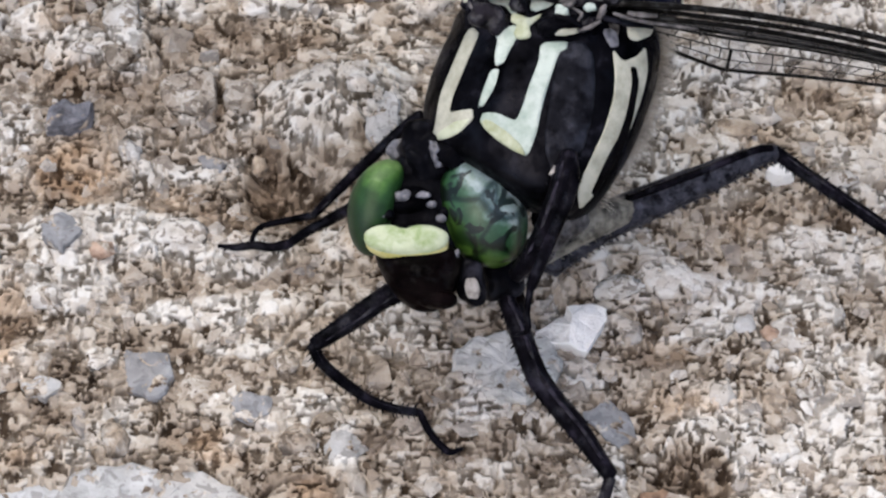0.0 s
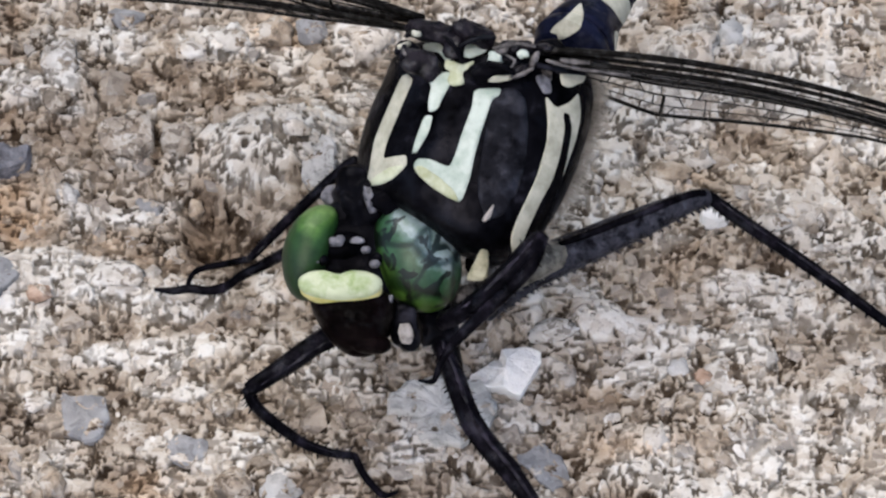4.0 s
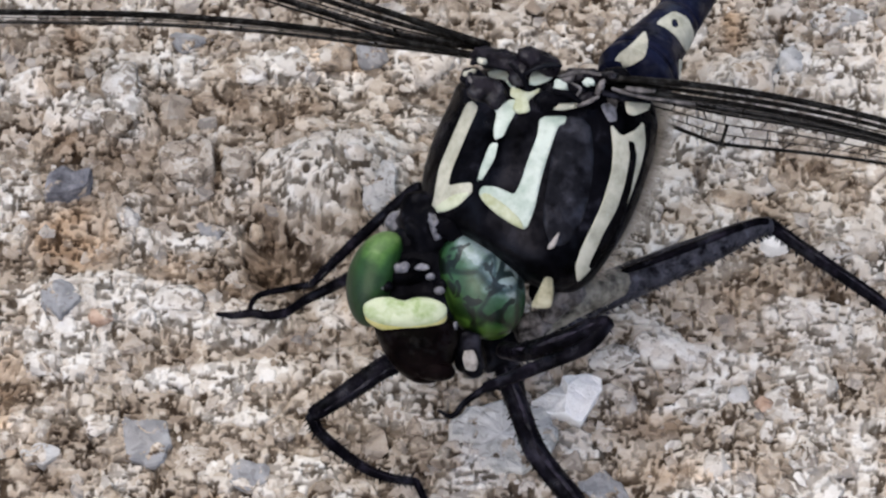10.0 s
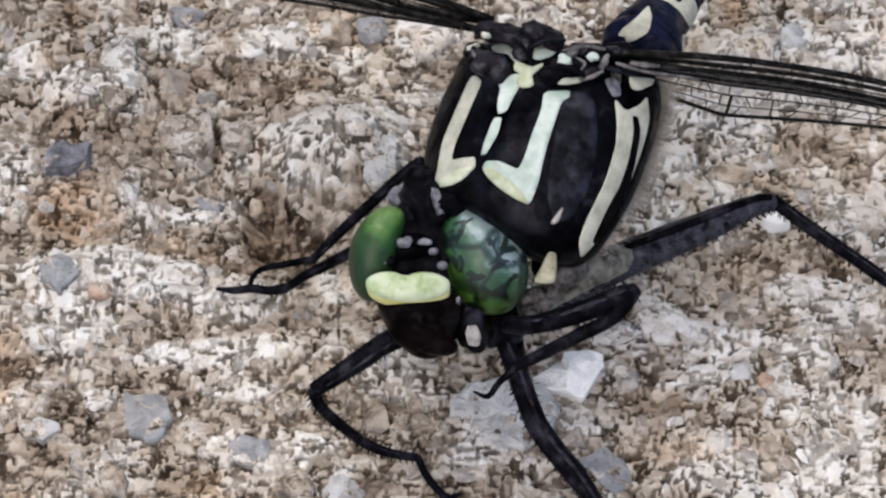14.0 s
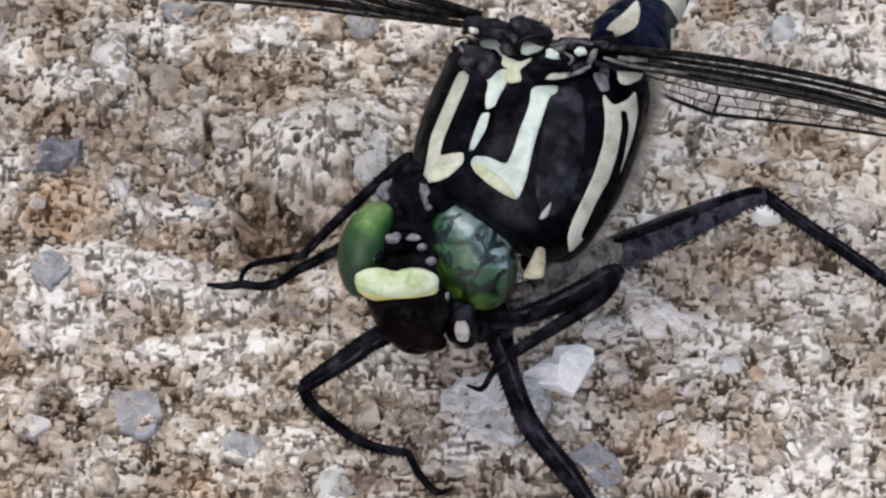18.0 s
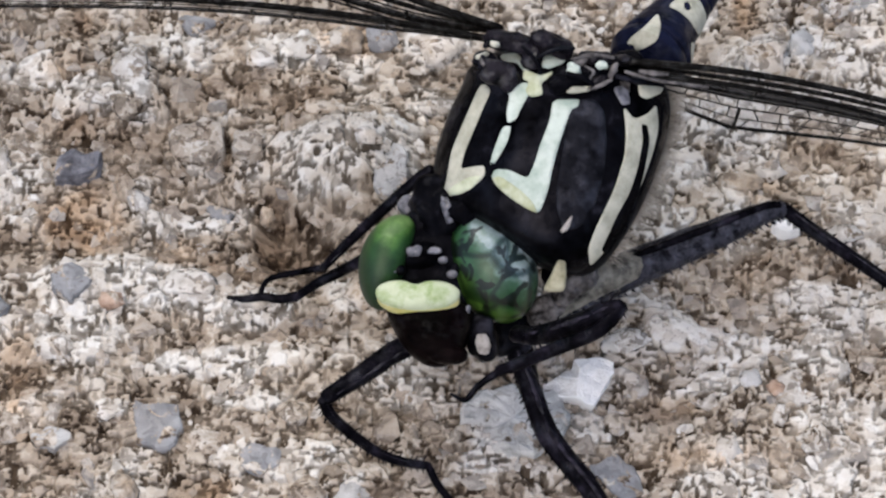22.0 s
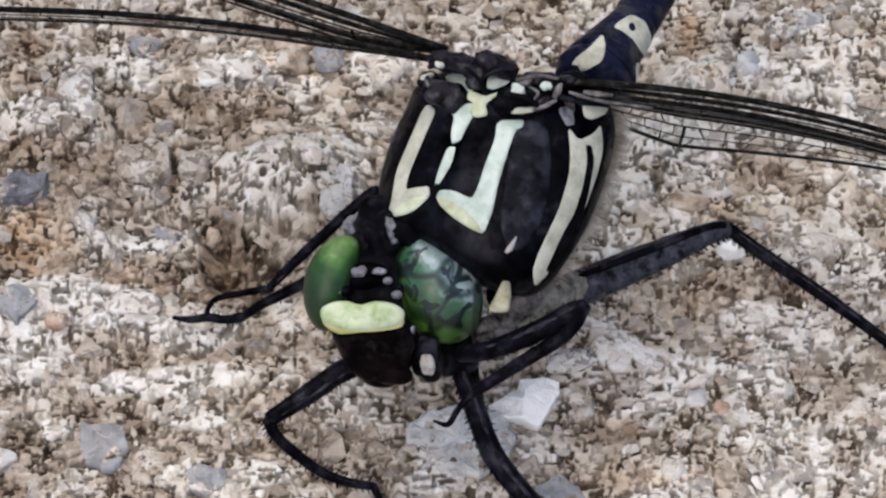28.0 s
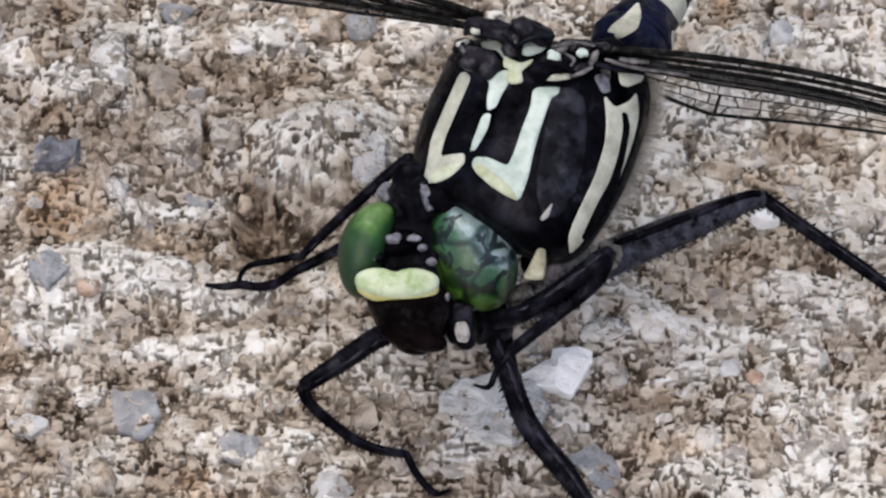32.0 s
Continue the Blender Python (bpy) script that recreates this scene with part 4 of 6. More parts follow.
def build_stones():
    build_slabs()
    s = stone
    s(-17.05, -1.16, 0.00, 1.5, 1.15, 0.8, "pink", 10, 10, 0.4)
    s(-16.04, -11.77, -0.00, 1.5, 2.2, 1.1, "tan", 5, 13, 0.35)
    s(-7.23, -11.98, -0.00, 1.9, 2.1, 1.1, "dull", 15, 14, 0.5)
    s(-13.35, 15.45, 0.00, 2.4, 1.3, 0.9, "blue", 0, 17, 0.35)
    s(16.05, -5.95, 0.00, 1.15, 0.8, 0.6, "pink", -14, 18, 0.35)
    s(14.73, 5.99, 0.00, 2.8, 1.4, 0.8, "tan", -5, 19, 0.4)
    s(-19.14, -19.08, 0.00, 3.0, 2.0, 1.2, "brown", 10, 25, 0.4)
    s(-6.81, -18.63, 0.00, 3.6, 2.4, 1.2, "tan", 10, 26, 0.4)
    s(16.23, 13.14, 0.00, 3.0, 2.4, 1.4, "pale", -5, 29, 0.4)
    s(20.80, 17.01, 0.00, 3.0, 1.6, 1.2, "grey", -10, 30, 0.5)
    s(-9.46, 4.29, 0.00, 0.8, 1.5, 0.9, "tan", 5, 32, 0.2, loose="pebble", tags="small oval tan pebble in a hollow of the concrete")
    s(8.47, -3.29, 0.00, 2.6, 1.5, 1.2, "pale", 18, 33, 0.35)
    s(-4.29, 7.25, 0.00, 1.8, 1.0, 0.9, "pale", 5, 34, 0.25)
    s(-16.46, 12.55, 0.00, 2.4, 2.2, 1.3, "pale", 10, 35, 0.4)
    s(-16.66, 10.31, 0.00, 1.8, 1.6, 1.1, "dull", -10, 36, 0.4)
    s(-17.05, -7.47, 0.00, 1.6, 1.0, 0.8, "pale", 10, 37, 0.4)
    s(-16.00, 4.72, 0.00, 1.5, 1.4, 0.9, "grey", 0, 38, 0.72)
    s(-11.84, 4.39, 0.00, 1.6, 1.2, 0.8, "blue", -20, 39, 0.72)
    s(17.79, -8.83, 0.00, 2.2, 1.6, 1.0, "pale", 0, 40, 0.4)
    s(-4.48, -0.72, 0.00, 2.2, 1.9, 1.2, "pale", 0, 41, 0.35)
    s(-12.55, -8.88, 0.00, 2.8, 2.6, 1.2, "dull", 20, 42, 0.6)
    s(19.69, 2.76, 0.00, 2.0, 1.3, 0.9, "pale", 15, 43, 0.5)
    s(-21.61, -8.10, -0.00, 2.4, 2.0, 1.0, "dull", 20, 44, 0.6)
    s(-23.54, 7.16, 0.00, 2.6, 2.2, 1.0, "pale", 20, 45, 0.45)
    s(16.11, 6.78, 0.00, 1.8, 1.2, 1.0, "pale", 20, 46, 0.45)
    s(-7.88, 13.95, 0.00, 2.6, 1.5, 1.1, "pale", 5, 47, 0.4)
    s(-9.92, 13.43, 0.00, 2.0, 1.5, 1.1, "pale", 15, 48, 0.4)
    s(12.49, 10.17, 0.00, 2.4, 1.4, 1.0, "pale", 5, 49, 0.5)
    s(-13.27, -0.07, 0.00, 2.8, 1.8, 1.0, "pale", 0, 50, 0.5)
    s(-10.13, -0.89, 0.00, 2.8, 1.4, 0.9, "pale", -10, 51, 0.5)
    s(-19.60, -3.81, 0.00, 3.0, 1.8, 1.0, "pale", -15, 52, 0.5)
    s(-5.53, 14.41, 0.0, 2.5, 1.9, 1.1, "tan", 10, 60, 0.45)
    s(-3.62, 14.62, 0.0, 2.0, 1.8, 1.0, "blue", 20, 61, 0.5)
    s(-0.57, 13.86, 0.0, 3.0, 2.4, 1.3, "pale", 0, 62, 0.45)
    s(-7.85, -7.58, 0.0, 1.3, 1.3, 0.8, "dull", 0, 63, 0.45)
    s(-4.95, -12.38, 0.0, 2.2, 2.6, 1.0, "grey", 15, 64, 0.75)
    s(-5.84, -18.61, 0.0, 1.6, 1.8, 0.9, "pink", 0, 65, 0.5)
    s(-7.61, -15.81, 0.0, 1.9, 1.3, 0.9, "slate", 10, 66, 0.5)
    s(-23.17, -1.69, 0.0, 1.9, 1.4, 0.9, "blue", 0, 67, 0.6)
    s(-6.98, -11.52, 0.0, 1.2, 1.5, 0.9, "pale", 0, 68, 0.5)
    s(16.89, -5.88, 0.0, 2.2, 2.2, 1.1, "pale", 0, 69, 0.6)
    s(14.82, -5.24, 0.0, 1.5, 1.3, 0.8, "grey", 0, 70, 0.6)
    s(-8.27, -19.12, 0.0, 2.4, 2.2, 1.1, "tan", 0, 71, 0.45)
    s(9.00, -18.60, 0.0, 1.8, 1.6, 0.9, "pale", 0, 72, 0.5)
    s(13.43, -9.59, 0.0, 1.6, 1.5, 1.0, "pale", 30, 73, 0.45)
    s(12.57, -6.61, 0.0, 1.9, 1.2, 1.0, "pale", -20, 74, 0.45)
    s(16.12, -7.40, 0.0, 0.9, 1.2, 0.8, "pale", 0, 75, 0.45)
    s(20.39, 16.85, 0.0, 2.2, 1.7, 1.1, "pale", 0, 76, 0.4)
    s(18.09, 14.24, 0.0, 1.4, 1.9, 1.0, "grey", 0, 77, 0.6)
    s(-18.32, 10.65, 0.0, 1.8, 0.9, 0.9, "pale", 0, 78, 0.4)
    s(-0.97, 10.20, 0.0, 1.9, 1.1, 1.0, "pale", 8, 79, 0.4)
    s(-6.77, 9.78, 0.0, 2.0, 1.0, 0.9, "dull", -8, 80, 0.5)


def build_pebbles():
    """Middling grains, each a piece of the ground."""
    shapes = []
    for k in range(10):
        vs, fs = pebble_shape(300 + k, 12, 0.45)
        me = bpy.data.meshes.new("pebble")
        me.from_pydata(vs.tolist(), [], fs)
        me.materials.append(MEDIUM)
        shapes.append(me)
    done = 0
    while done < 300:
        x, y = RNG.uniform(-25, 25), RNG.uniform(-22, 26)
        r = 0.75 + 0.95 * RNG.rand() ** 2
        if abs(float(paleness(x, y))) > 0.62 or any((x - a) ** 2 + (y - b) ** 2 < (0.8 * c + r * 0.6) ** 2 for a, b, c in STONES_DONE):
            continue
        ob = new("pebble", shapes[done % 10])
        ob.parent = ground
        ob.location = Vector((x, y, float(swell(x, y)) - 0.16 * r)) * MM
        ob.rotation_euler = (RNG.uniform(-0.3, 0.3), RNG.uniform(-0.3, 0.3), RNG.rand() * 6.28)
        ob.scale = (r * RNG.uniform(0.9, 1.5) * MM, r * MM, r * RNG.uniform(0.32, 0.5) * MM)
        STONES_DONE.append((x, y, r / 2))
        done += 1


# ---- the dragonfly ----
fly = thing("dragonfly", (1.0, 0.0, 0.0), "black dragonfly with pale stripes and green eyes standing on concrete", "dragonfly")


def draw(u, v, w=0.0):
    return E1 * u + E2 * v + E3 * w


# rings of the thorax from the neck to the wings: one flank, other flank, half depth
RINGS = [
    ((1.28, -1.71, 8.20), (3.42, -3.44, 8.20), 1.2),
    ((-0.09, -0.49, 8.50), (5.58, -4.28, 8.30), 3.0),
    ((-0.95, 0.22, 8.90), (6.84, -4.14, 8.60), 3.9),
    ((-0.95, 1.20, 9.50), (8.15, -2.61, 9.10), 4.3),
    ((-0.68, 2.37, 10.10), (9.16, -0.89, 9.70), 4.4),
    ((-0.19, 3.47, 10.80), (9.88, 0.85, 10.40), 4.3),
    ((0.35, 4.45, 11.40), (10.35, 2.46, 11.00), 4.0),
    ((0.90, 5.36, 12.00), (10.42, 3.88, 11.50), 3.5),
    ((2.36, 5.95, 12.40), (9.83, 4.92, 11.90), 2.6),
    ((4.41, 6.02, 12.40), (7.92, 5.43, 12.20), 1.4),
]


def thorax_point(s, a):
    """A point of the thorax: s runs from the neck (0) to the wings (1), a round it from the left flank (0) over the back (pi/2)."""
    k = min(int(s * (len(RINGS) - 1)), len(RINGS) - 2)
    t = s * (len(RINGS) - 1) - k

    def cr(get):
        p = [get(RINGS[max(0, min(len(RINGS) - 1, k + d))]) for d in (-1, 0, 1, 2)]
        return 0.5 * (2 * p[1] + (p[2] - p[0]) * t + (2 * p[0] - 5 * p[1] + 4 * p[2] - p[3]) * t * t + (3 * p[1] - p[0] - 3 * p[2] + p[3]) * t ** 3)

    lo, hi, deep = cr(lambda r: Vector(r[0])), cr(lambda r: Vector(r[1])), cr(lambda r: r[2])
    c, half = (lo + hi) / 2, (hi - lo) / 2
    x, y = math.cos(a), math.sin(a)
    x, y = math.copysign(abs(x) ** 0.9, x), math.copysign(abs(y) ** 0.9, y)
    ridge = 0.22 * math.exp(-((a - 1.83) / 0.07) ** 2) * math.sin(math.pi * min(1, max(0, s)))
    return c + half * x + E3 * (deep * y + ridge)


def rounded(poly, times=1):
    """The outline with its corners cut round."""
    for _ in range(times):
        poly = [((1 - t) * a[0] + t * b[0], (1 - t) * a[1] + t * b[1]) for a, b in zip(poly, poly[1:] + poly[:1]) for t in (0.16, 0.84)]
    return poly


def nearest(u, v, polys):
    best = (9e9, u, v)
    for q in polys:
        for (a, b), (c, d) in zip(q, q[1:] + q[:1]):
            l2 = (c - a) ** 2 + (d - b) ** 2 + 1e-12
            t = max(0, min(1, ((u - a) * (c - a) + (v - b) * (d - b)) / l2))
            x, y = a + t * (c - a), b + t * (d - b)
            best = min(best, ((x - u) ** 2 + (y - v) ** 2, x, y))
    return best


def polygon_patch(polys, lift, a0=-0.3, a1=3.5, ns=110, na=160, not_in=(), skin=None):
    """The piece of a skin that lies within outlines drawn face-on, raised by lift."""
    skin = skin or thorax_point
    polys, not_in = [rounded(q) for q in polys], [rounded(q) for q in not_in]
    bm = bmesh.new()
    P = [[skin(i / ns, a0 + (a1 - a0) * j / na) for j in range(na + 1)] for i in range(ns + 1)]
    made, normal = {}, {}

    def vert(i, j):
        if (i, j) not in made:
            n = (P[min(i + 1, ns)][j] - P[max(i - 1, 0)][j]).cross(P[i][min(j + 1, na)] - P[i][max(j - 1, 0)]).normalized()
            n = -n if n.dot(E3) < 0 else n
            made[i, j] = bm.verts.new(P[i][j] + n * lift)
            normal[made[i, j]] = n
        return made[i, j]

    box = [min(p[0] for q in polys for p in q), max(p[0] for q in polys for p in q), min(p[1] for q in polys for p in q), max(p[1] for q in polys for p in q)]
    for i in range(ns):
        for j in range(na):
            c = (P[i][j] + P[i + 1][j + 1]) / 2
            u, v = c.dot(E1), c.dot(E2)
            if not (box[0] < u < box[1] and box[2] < v < box[3]):
                continue
            if any(inside(u, v, q) for q in polys) and not any(inside(u, v, q) for q in not_in):
                bm.faces.new((vert(i, j), vert(i, j + 1), vert(i + 1, j + 1), vert(i + 1, j)))
    rim = [e for e in bm.edges if len(e.link_faces) == 1]
    for v in {v for e in rim for v in e.verts}:
        u, w = v.co.dot(E1), v.co.dot(E2)
        d, x, y = nearest(u, w, polys + list(not_in))
        if d < 0.09:
            step = E1 * (x - u) + E2 * (y - w)
            n = normal[v]
            v.co += step - E3 * (step.dot(n) / max(0.35, n.dot(E3)))
    # turn the edges of the patch down into the skin
    out = bmesh.ops.extrude_edge_only(bm, edges=rim)
    for v in [g for g in out["geom"] if isinstance(g, bmesh.types.BMVert)]:
        v.co -= E3 * (lift + 0.08)
    return bm


def build_thorax():
    bm = bmesh.new()
    ns, na = 60, 72
    g = [[bm.verts.new(thorax_point(i / ns, 2 * math.pi * j / na)) for j in range(na)] for i in range(ns + 1)]
    for i in range(ns):
        for j in range(na):
            bm.faces.new((g[i][j], g[i][(j + 1) % na], g[i + 1][(j + 1) % na], g[i + 1][j]))
    bm.faces.new(g[0][::-1])
    bm.faces.new(g[-1])
    thorax = part("thorax", bm, BLACK, fly, "glossy black thorax")
    left = [(1.22, 9.54), (1.52, 9.63), (1.79, 9.30), (1.28, 8.14), (0.53, 6.37), (0.33, 5.55), (0.92, 5.66), (1.47, 5.70), (1.49, 5.21), (0.86, 4.60), (0.31, 4.33), (-0.57, 4.21), (-0.36, 4.97), (-0.12, 6.43), (0.55, 8.01)]
    mid = [(2.46, 9.35), (3.51, 9.72), (3.66, 9.22), (3.17, 8.36), (2.96, 7.87), (2.53, 7.68), (2.49, 8.24), (2.65, 8.98)]
    mid2 = [(2.32, 7.56), (2.74, 7.58), (2.53, 6.75), (1.94, 5.77), (1.70, 5.69), (1.85, 6.32)]
    right = [(4.69, 8.81), (5.97, 8.87), (5.91, 8.51), (5.55, 8.33), (5.06, 6.92), (4.70, 5.70), (4.45, 4.48), (4.03, 3.39), (3.36, 3.69), (2.63, 4.18), (2.02, 4.72), (1.77, 5.15), (1.95, 5.52), (2.62, 5.48), (3.48, 5.07), (3.78, 5.70), (4.09, 6.68), (4.57, 7.90)]
    side = [(8.05, 8.55), (8.59, 7.90), (9.26, 8.19), (9.70, 8.69), (9.81, 7.55), (9.53, 6.33), (8.87, 4.55), (8.21, 3.33), (7.12, 1.52), (6.48, 0.87), (6.36, 1.71), (6.66, 2.60), (7.60, 4.54), (8.10, 6.16), (8.18, 7.25)]
    line = [(8.92, 7.69), (9.22, 7.64), (9.36, 6.92), (9.11, 5.50), (8.75, 4.12), (8.10, 3.03), (7.23, 1.63), (6.96, 1.57), (7.78, 3.36), (8.37, 4.39), (8.76, 5.58), (9.01, 6.92)]
    bar_l = [(-0.48, 4.26), (-0.12, 4.70), (0.67, 5.15), (1.43, 5.24), (0.86, 4.61), (0.31, 4.34)]
    bar_r = [(1.80, 5.09), (2.14, 5.21), (2.99, 4.66), (3.72, 3.97), (3.97, 3.41), (3.36, 3.68), (2.63, 4.16), (2.02, 4.71)]
    part("shoulder_stripe", polygon_patch([left], 0.04), CREAM, thorax, "cream white stripe")
    part("shoulder_stripe", polygon_patch([right], 0.04), PALE, thorax, "pale greenish white stripe")
    part("keel_stripe", polygon_patch([mid], 0.03), PALE, thorax, "pale greenish white stripe")
    part("keel_stripe", polygon_patch([mid2], 0.03), PALE, thorax, "pale greenish white stripe")
    stripe = part("side_stripe", polygon_patch([side], 0.03), CREAM, thorax, "broad cream stripe with a black line")
    part("stripe_line", polygon_patch([line], 0.05), BLACK, stripe, "black line along the stripe")
    edge = [(10.00, 8.66), (10.48, 8.73), (10.42, 7.58), (9.94, 5.89), (9.22, 3.97), (8.23, 2.23), (7.09, 0.88), (6.81, 0.87), (7.90, 2.44), (8.77, 4.07), (9.54, 6.03), (9.93, 7.42)]
    part("flank_edge", polygon_patch([edge], 0.02), BLACK, thorax, "black edge of the flank")
    cross = [(2.21, 11.05), (3.02, 11.14), (3.39, 10.70), (3.66, 10.27), (3.33, 10.19), (3.02, 10.64), (2.34, 10.73)]
    star = [(3.33, 10.27), (3.76, 10.15), (4.13, 9.96), (4.74, 10.21), (4.62, 9.94), (4.13, 9.59), (4.25, 9.04), (3.64, 8.92), (3.39, 9.22), (3.57, 9.66), (3.26, 9.84)]
    shield = [(4.19, 10.52), (4.37, 11.32), (4.62, 10.95), (5.61, 11.14), (5.24, 10.58), (4.62, 10.34), (4.25, 10.26)]
    flank = [(8.71, 9.76), (9.98, 9.92), (10.04, 9.25), (9.25, 8.89), (8.87, 8.99)]
    flank2 = [(7.54, 9.44), (8.26, 9.52), (8.42, 8.65), (7.98, 8.54)]
    # thin skin whose colour stands in for sky reflected on the black side
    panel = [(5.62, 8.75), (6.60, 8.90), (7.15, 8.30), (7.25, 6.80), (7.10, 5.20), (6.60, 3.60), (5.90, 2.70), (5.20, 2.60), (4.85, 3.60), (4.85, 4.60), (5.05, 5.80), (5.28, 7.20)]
    part("side_panel", polygon_patch([panel], 0.03), SKY_SHEEN, thorax, "blue-grey sky sheen painted on the black side panel")
    part("wing_plate", polygon_patch([cross], 0.10), PALE, thorax, "pale plate between the wings")
    part("wing_plate", polygon_patch([star], 0.14), YELLOW, thorax, "pale yellow star-shaped plate between the wings")
    part("wing_plate", polygon_patch([shield], 0.15), PALE, thorax, "pale plate between the wings")
    part("flank_plate", polygon_patch([flank], 0.12), CREAM, thorax, "cream plate under the wing")
    part("flank_plate", polygon_patch([flank2], 0.1), GREYSPOT, thorax, "grey plate under the wing")
    part("collar_bar", polygon_patch([bar_l], 0.06), YELLOW, thorax, "raised pale yellow collar bar")
    part("collar_bar", polygon_patch([bar_r], 0.06), YELLOW, thorax, "raised pale yellow collar bar")
    return thorax


def build_hair(thorax):
    """Short soft hair along the flanks of the thorax and round its collar."""
    rnd = random.Random(5)
    for name, count, s0, s1, a0, a1 in (("flank_hair", 1150, 0.25, 0.95, -0.30, 0.10), ("flank_hair", 60, 0.3, 0.9, 3.0, 3.4)):
        bm = bmesh.new()
        for _ in range(count):
            s, a = rnd.uniform(s0, s1), rnd.uniform(a0, a1)
            p = thorax_point(s, a)
            if p.y < -1.5 and rnd.random() < 0.7:
                continue
            mid = (thorax_point(s, 0.0) + thorax_point(s, math.pi)) / 2
            out = ((p - mid).normalized() + Vector((rnd.uniform(-0.4, 0.4), rnd.uniform(-0.4, 0.4), rnd.uniform(-0.3, 0.3)))).normalized()
            l = rnd.uniform(0.4, 1.1)
            tube(bm, [p - out * 0.05, p + out * l * 0.6, p + out * l + Vector((0, 0, -0.12))], [0.018, 0.014, 0.005], 1, 3)
        part(name, bm, HAIR, thorax, "short pale brown hair")


def lump(name, mat, at, u, v, w, turn=0.0, parent=None, label="", power=1.0, dent=None, seg=28, rough=0.0):
    """An ellipsoid part with half sizes u, v, w in the drawing frame, turned in it by degrees."""
    bm = bmesh.new()
    c, s = math.cos(radians(turn)), math.sin(radians(turn))
    ball(bm, at, draw(c * u, s * u), draw(-s * v, c * v), E3 * w, seg, seg // 2 + 4, power, dent)
    for p in bm.verts:
        p.co += (p.co - Vector(at)) * rough * noise.noise(p.co * (1.1 / max(0.25, min(u, v))))
    return part(name, bm, mat, parent or fly, label)


def flake(name, mat, outline, thick, parent, label):
    """A small plate with the given outline, its rim rounded off."""
    top = [Vector(p) for p in outline]
    mid = sum(top, Vector()) / len(top)
    top = [(1 - t) * a + t * b for a, b in zip(top, top[1:] + top[:1]) for t in (0.2, 0.8)]
    bm = bmesh.new()
    rings = [[bm.verts.new(mid + (p - mid) * k - E3 * drop * thick) for p in top] for k, drop in ((1.0, 2.0), (1.0, 0.5), (0.9, 0.15), (0.7, 0.0))]
    n = len(top)
    for lo, hi in zip(rings, rings[1:]):
        for k in range(n):
            bm.faces.new((lo[k], lo[(k + 1) % n], hi[(k + 1) % n], hi[k]))
    bm.faces.new(rings[-1])
    bm.faces.new(rings[0][::-1])
    bmesh.ops.recalc_face_normals(bm, faces=bm.faces[:])
    return part(name, bm, mat, parent, label)


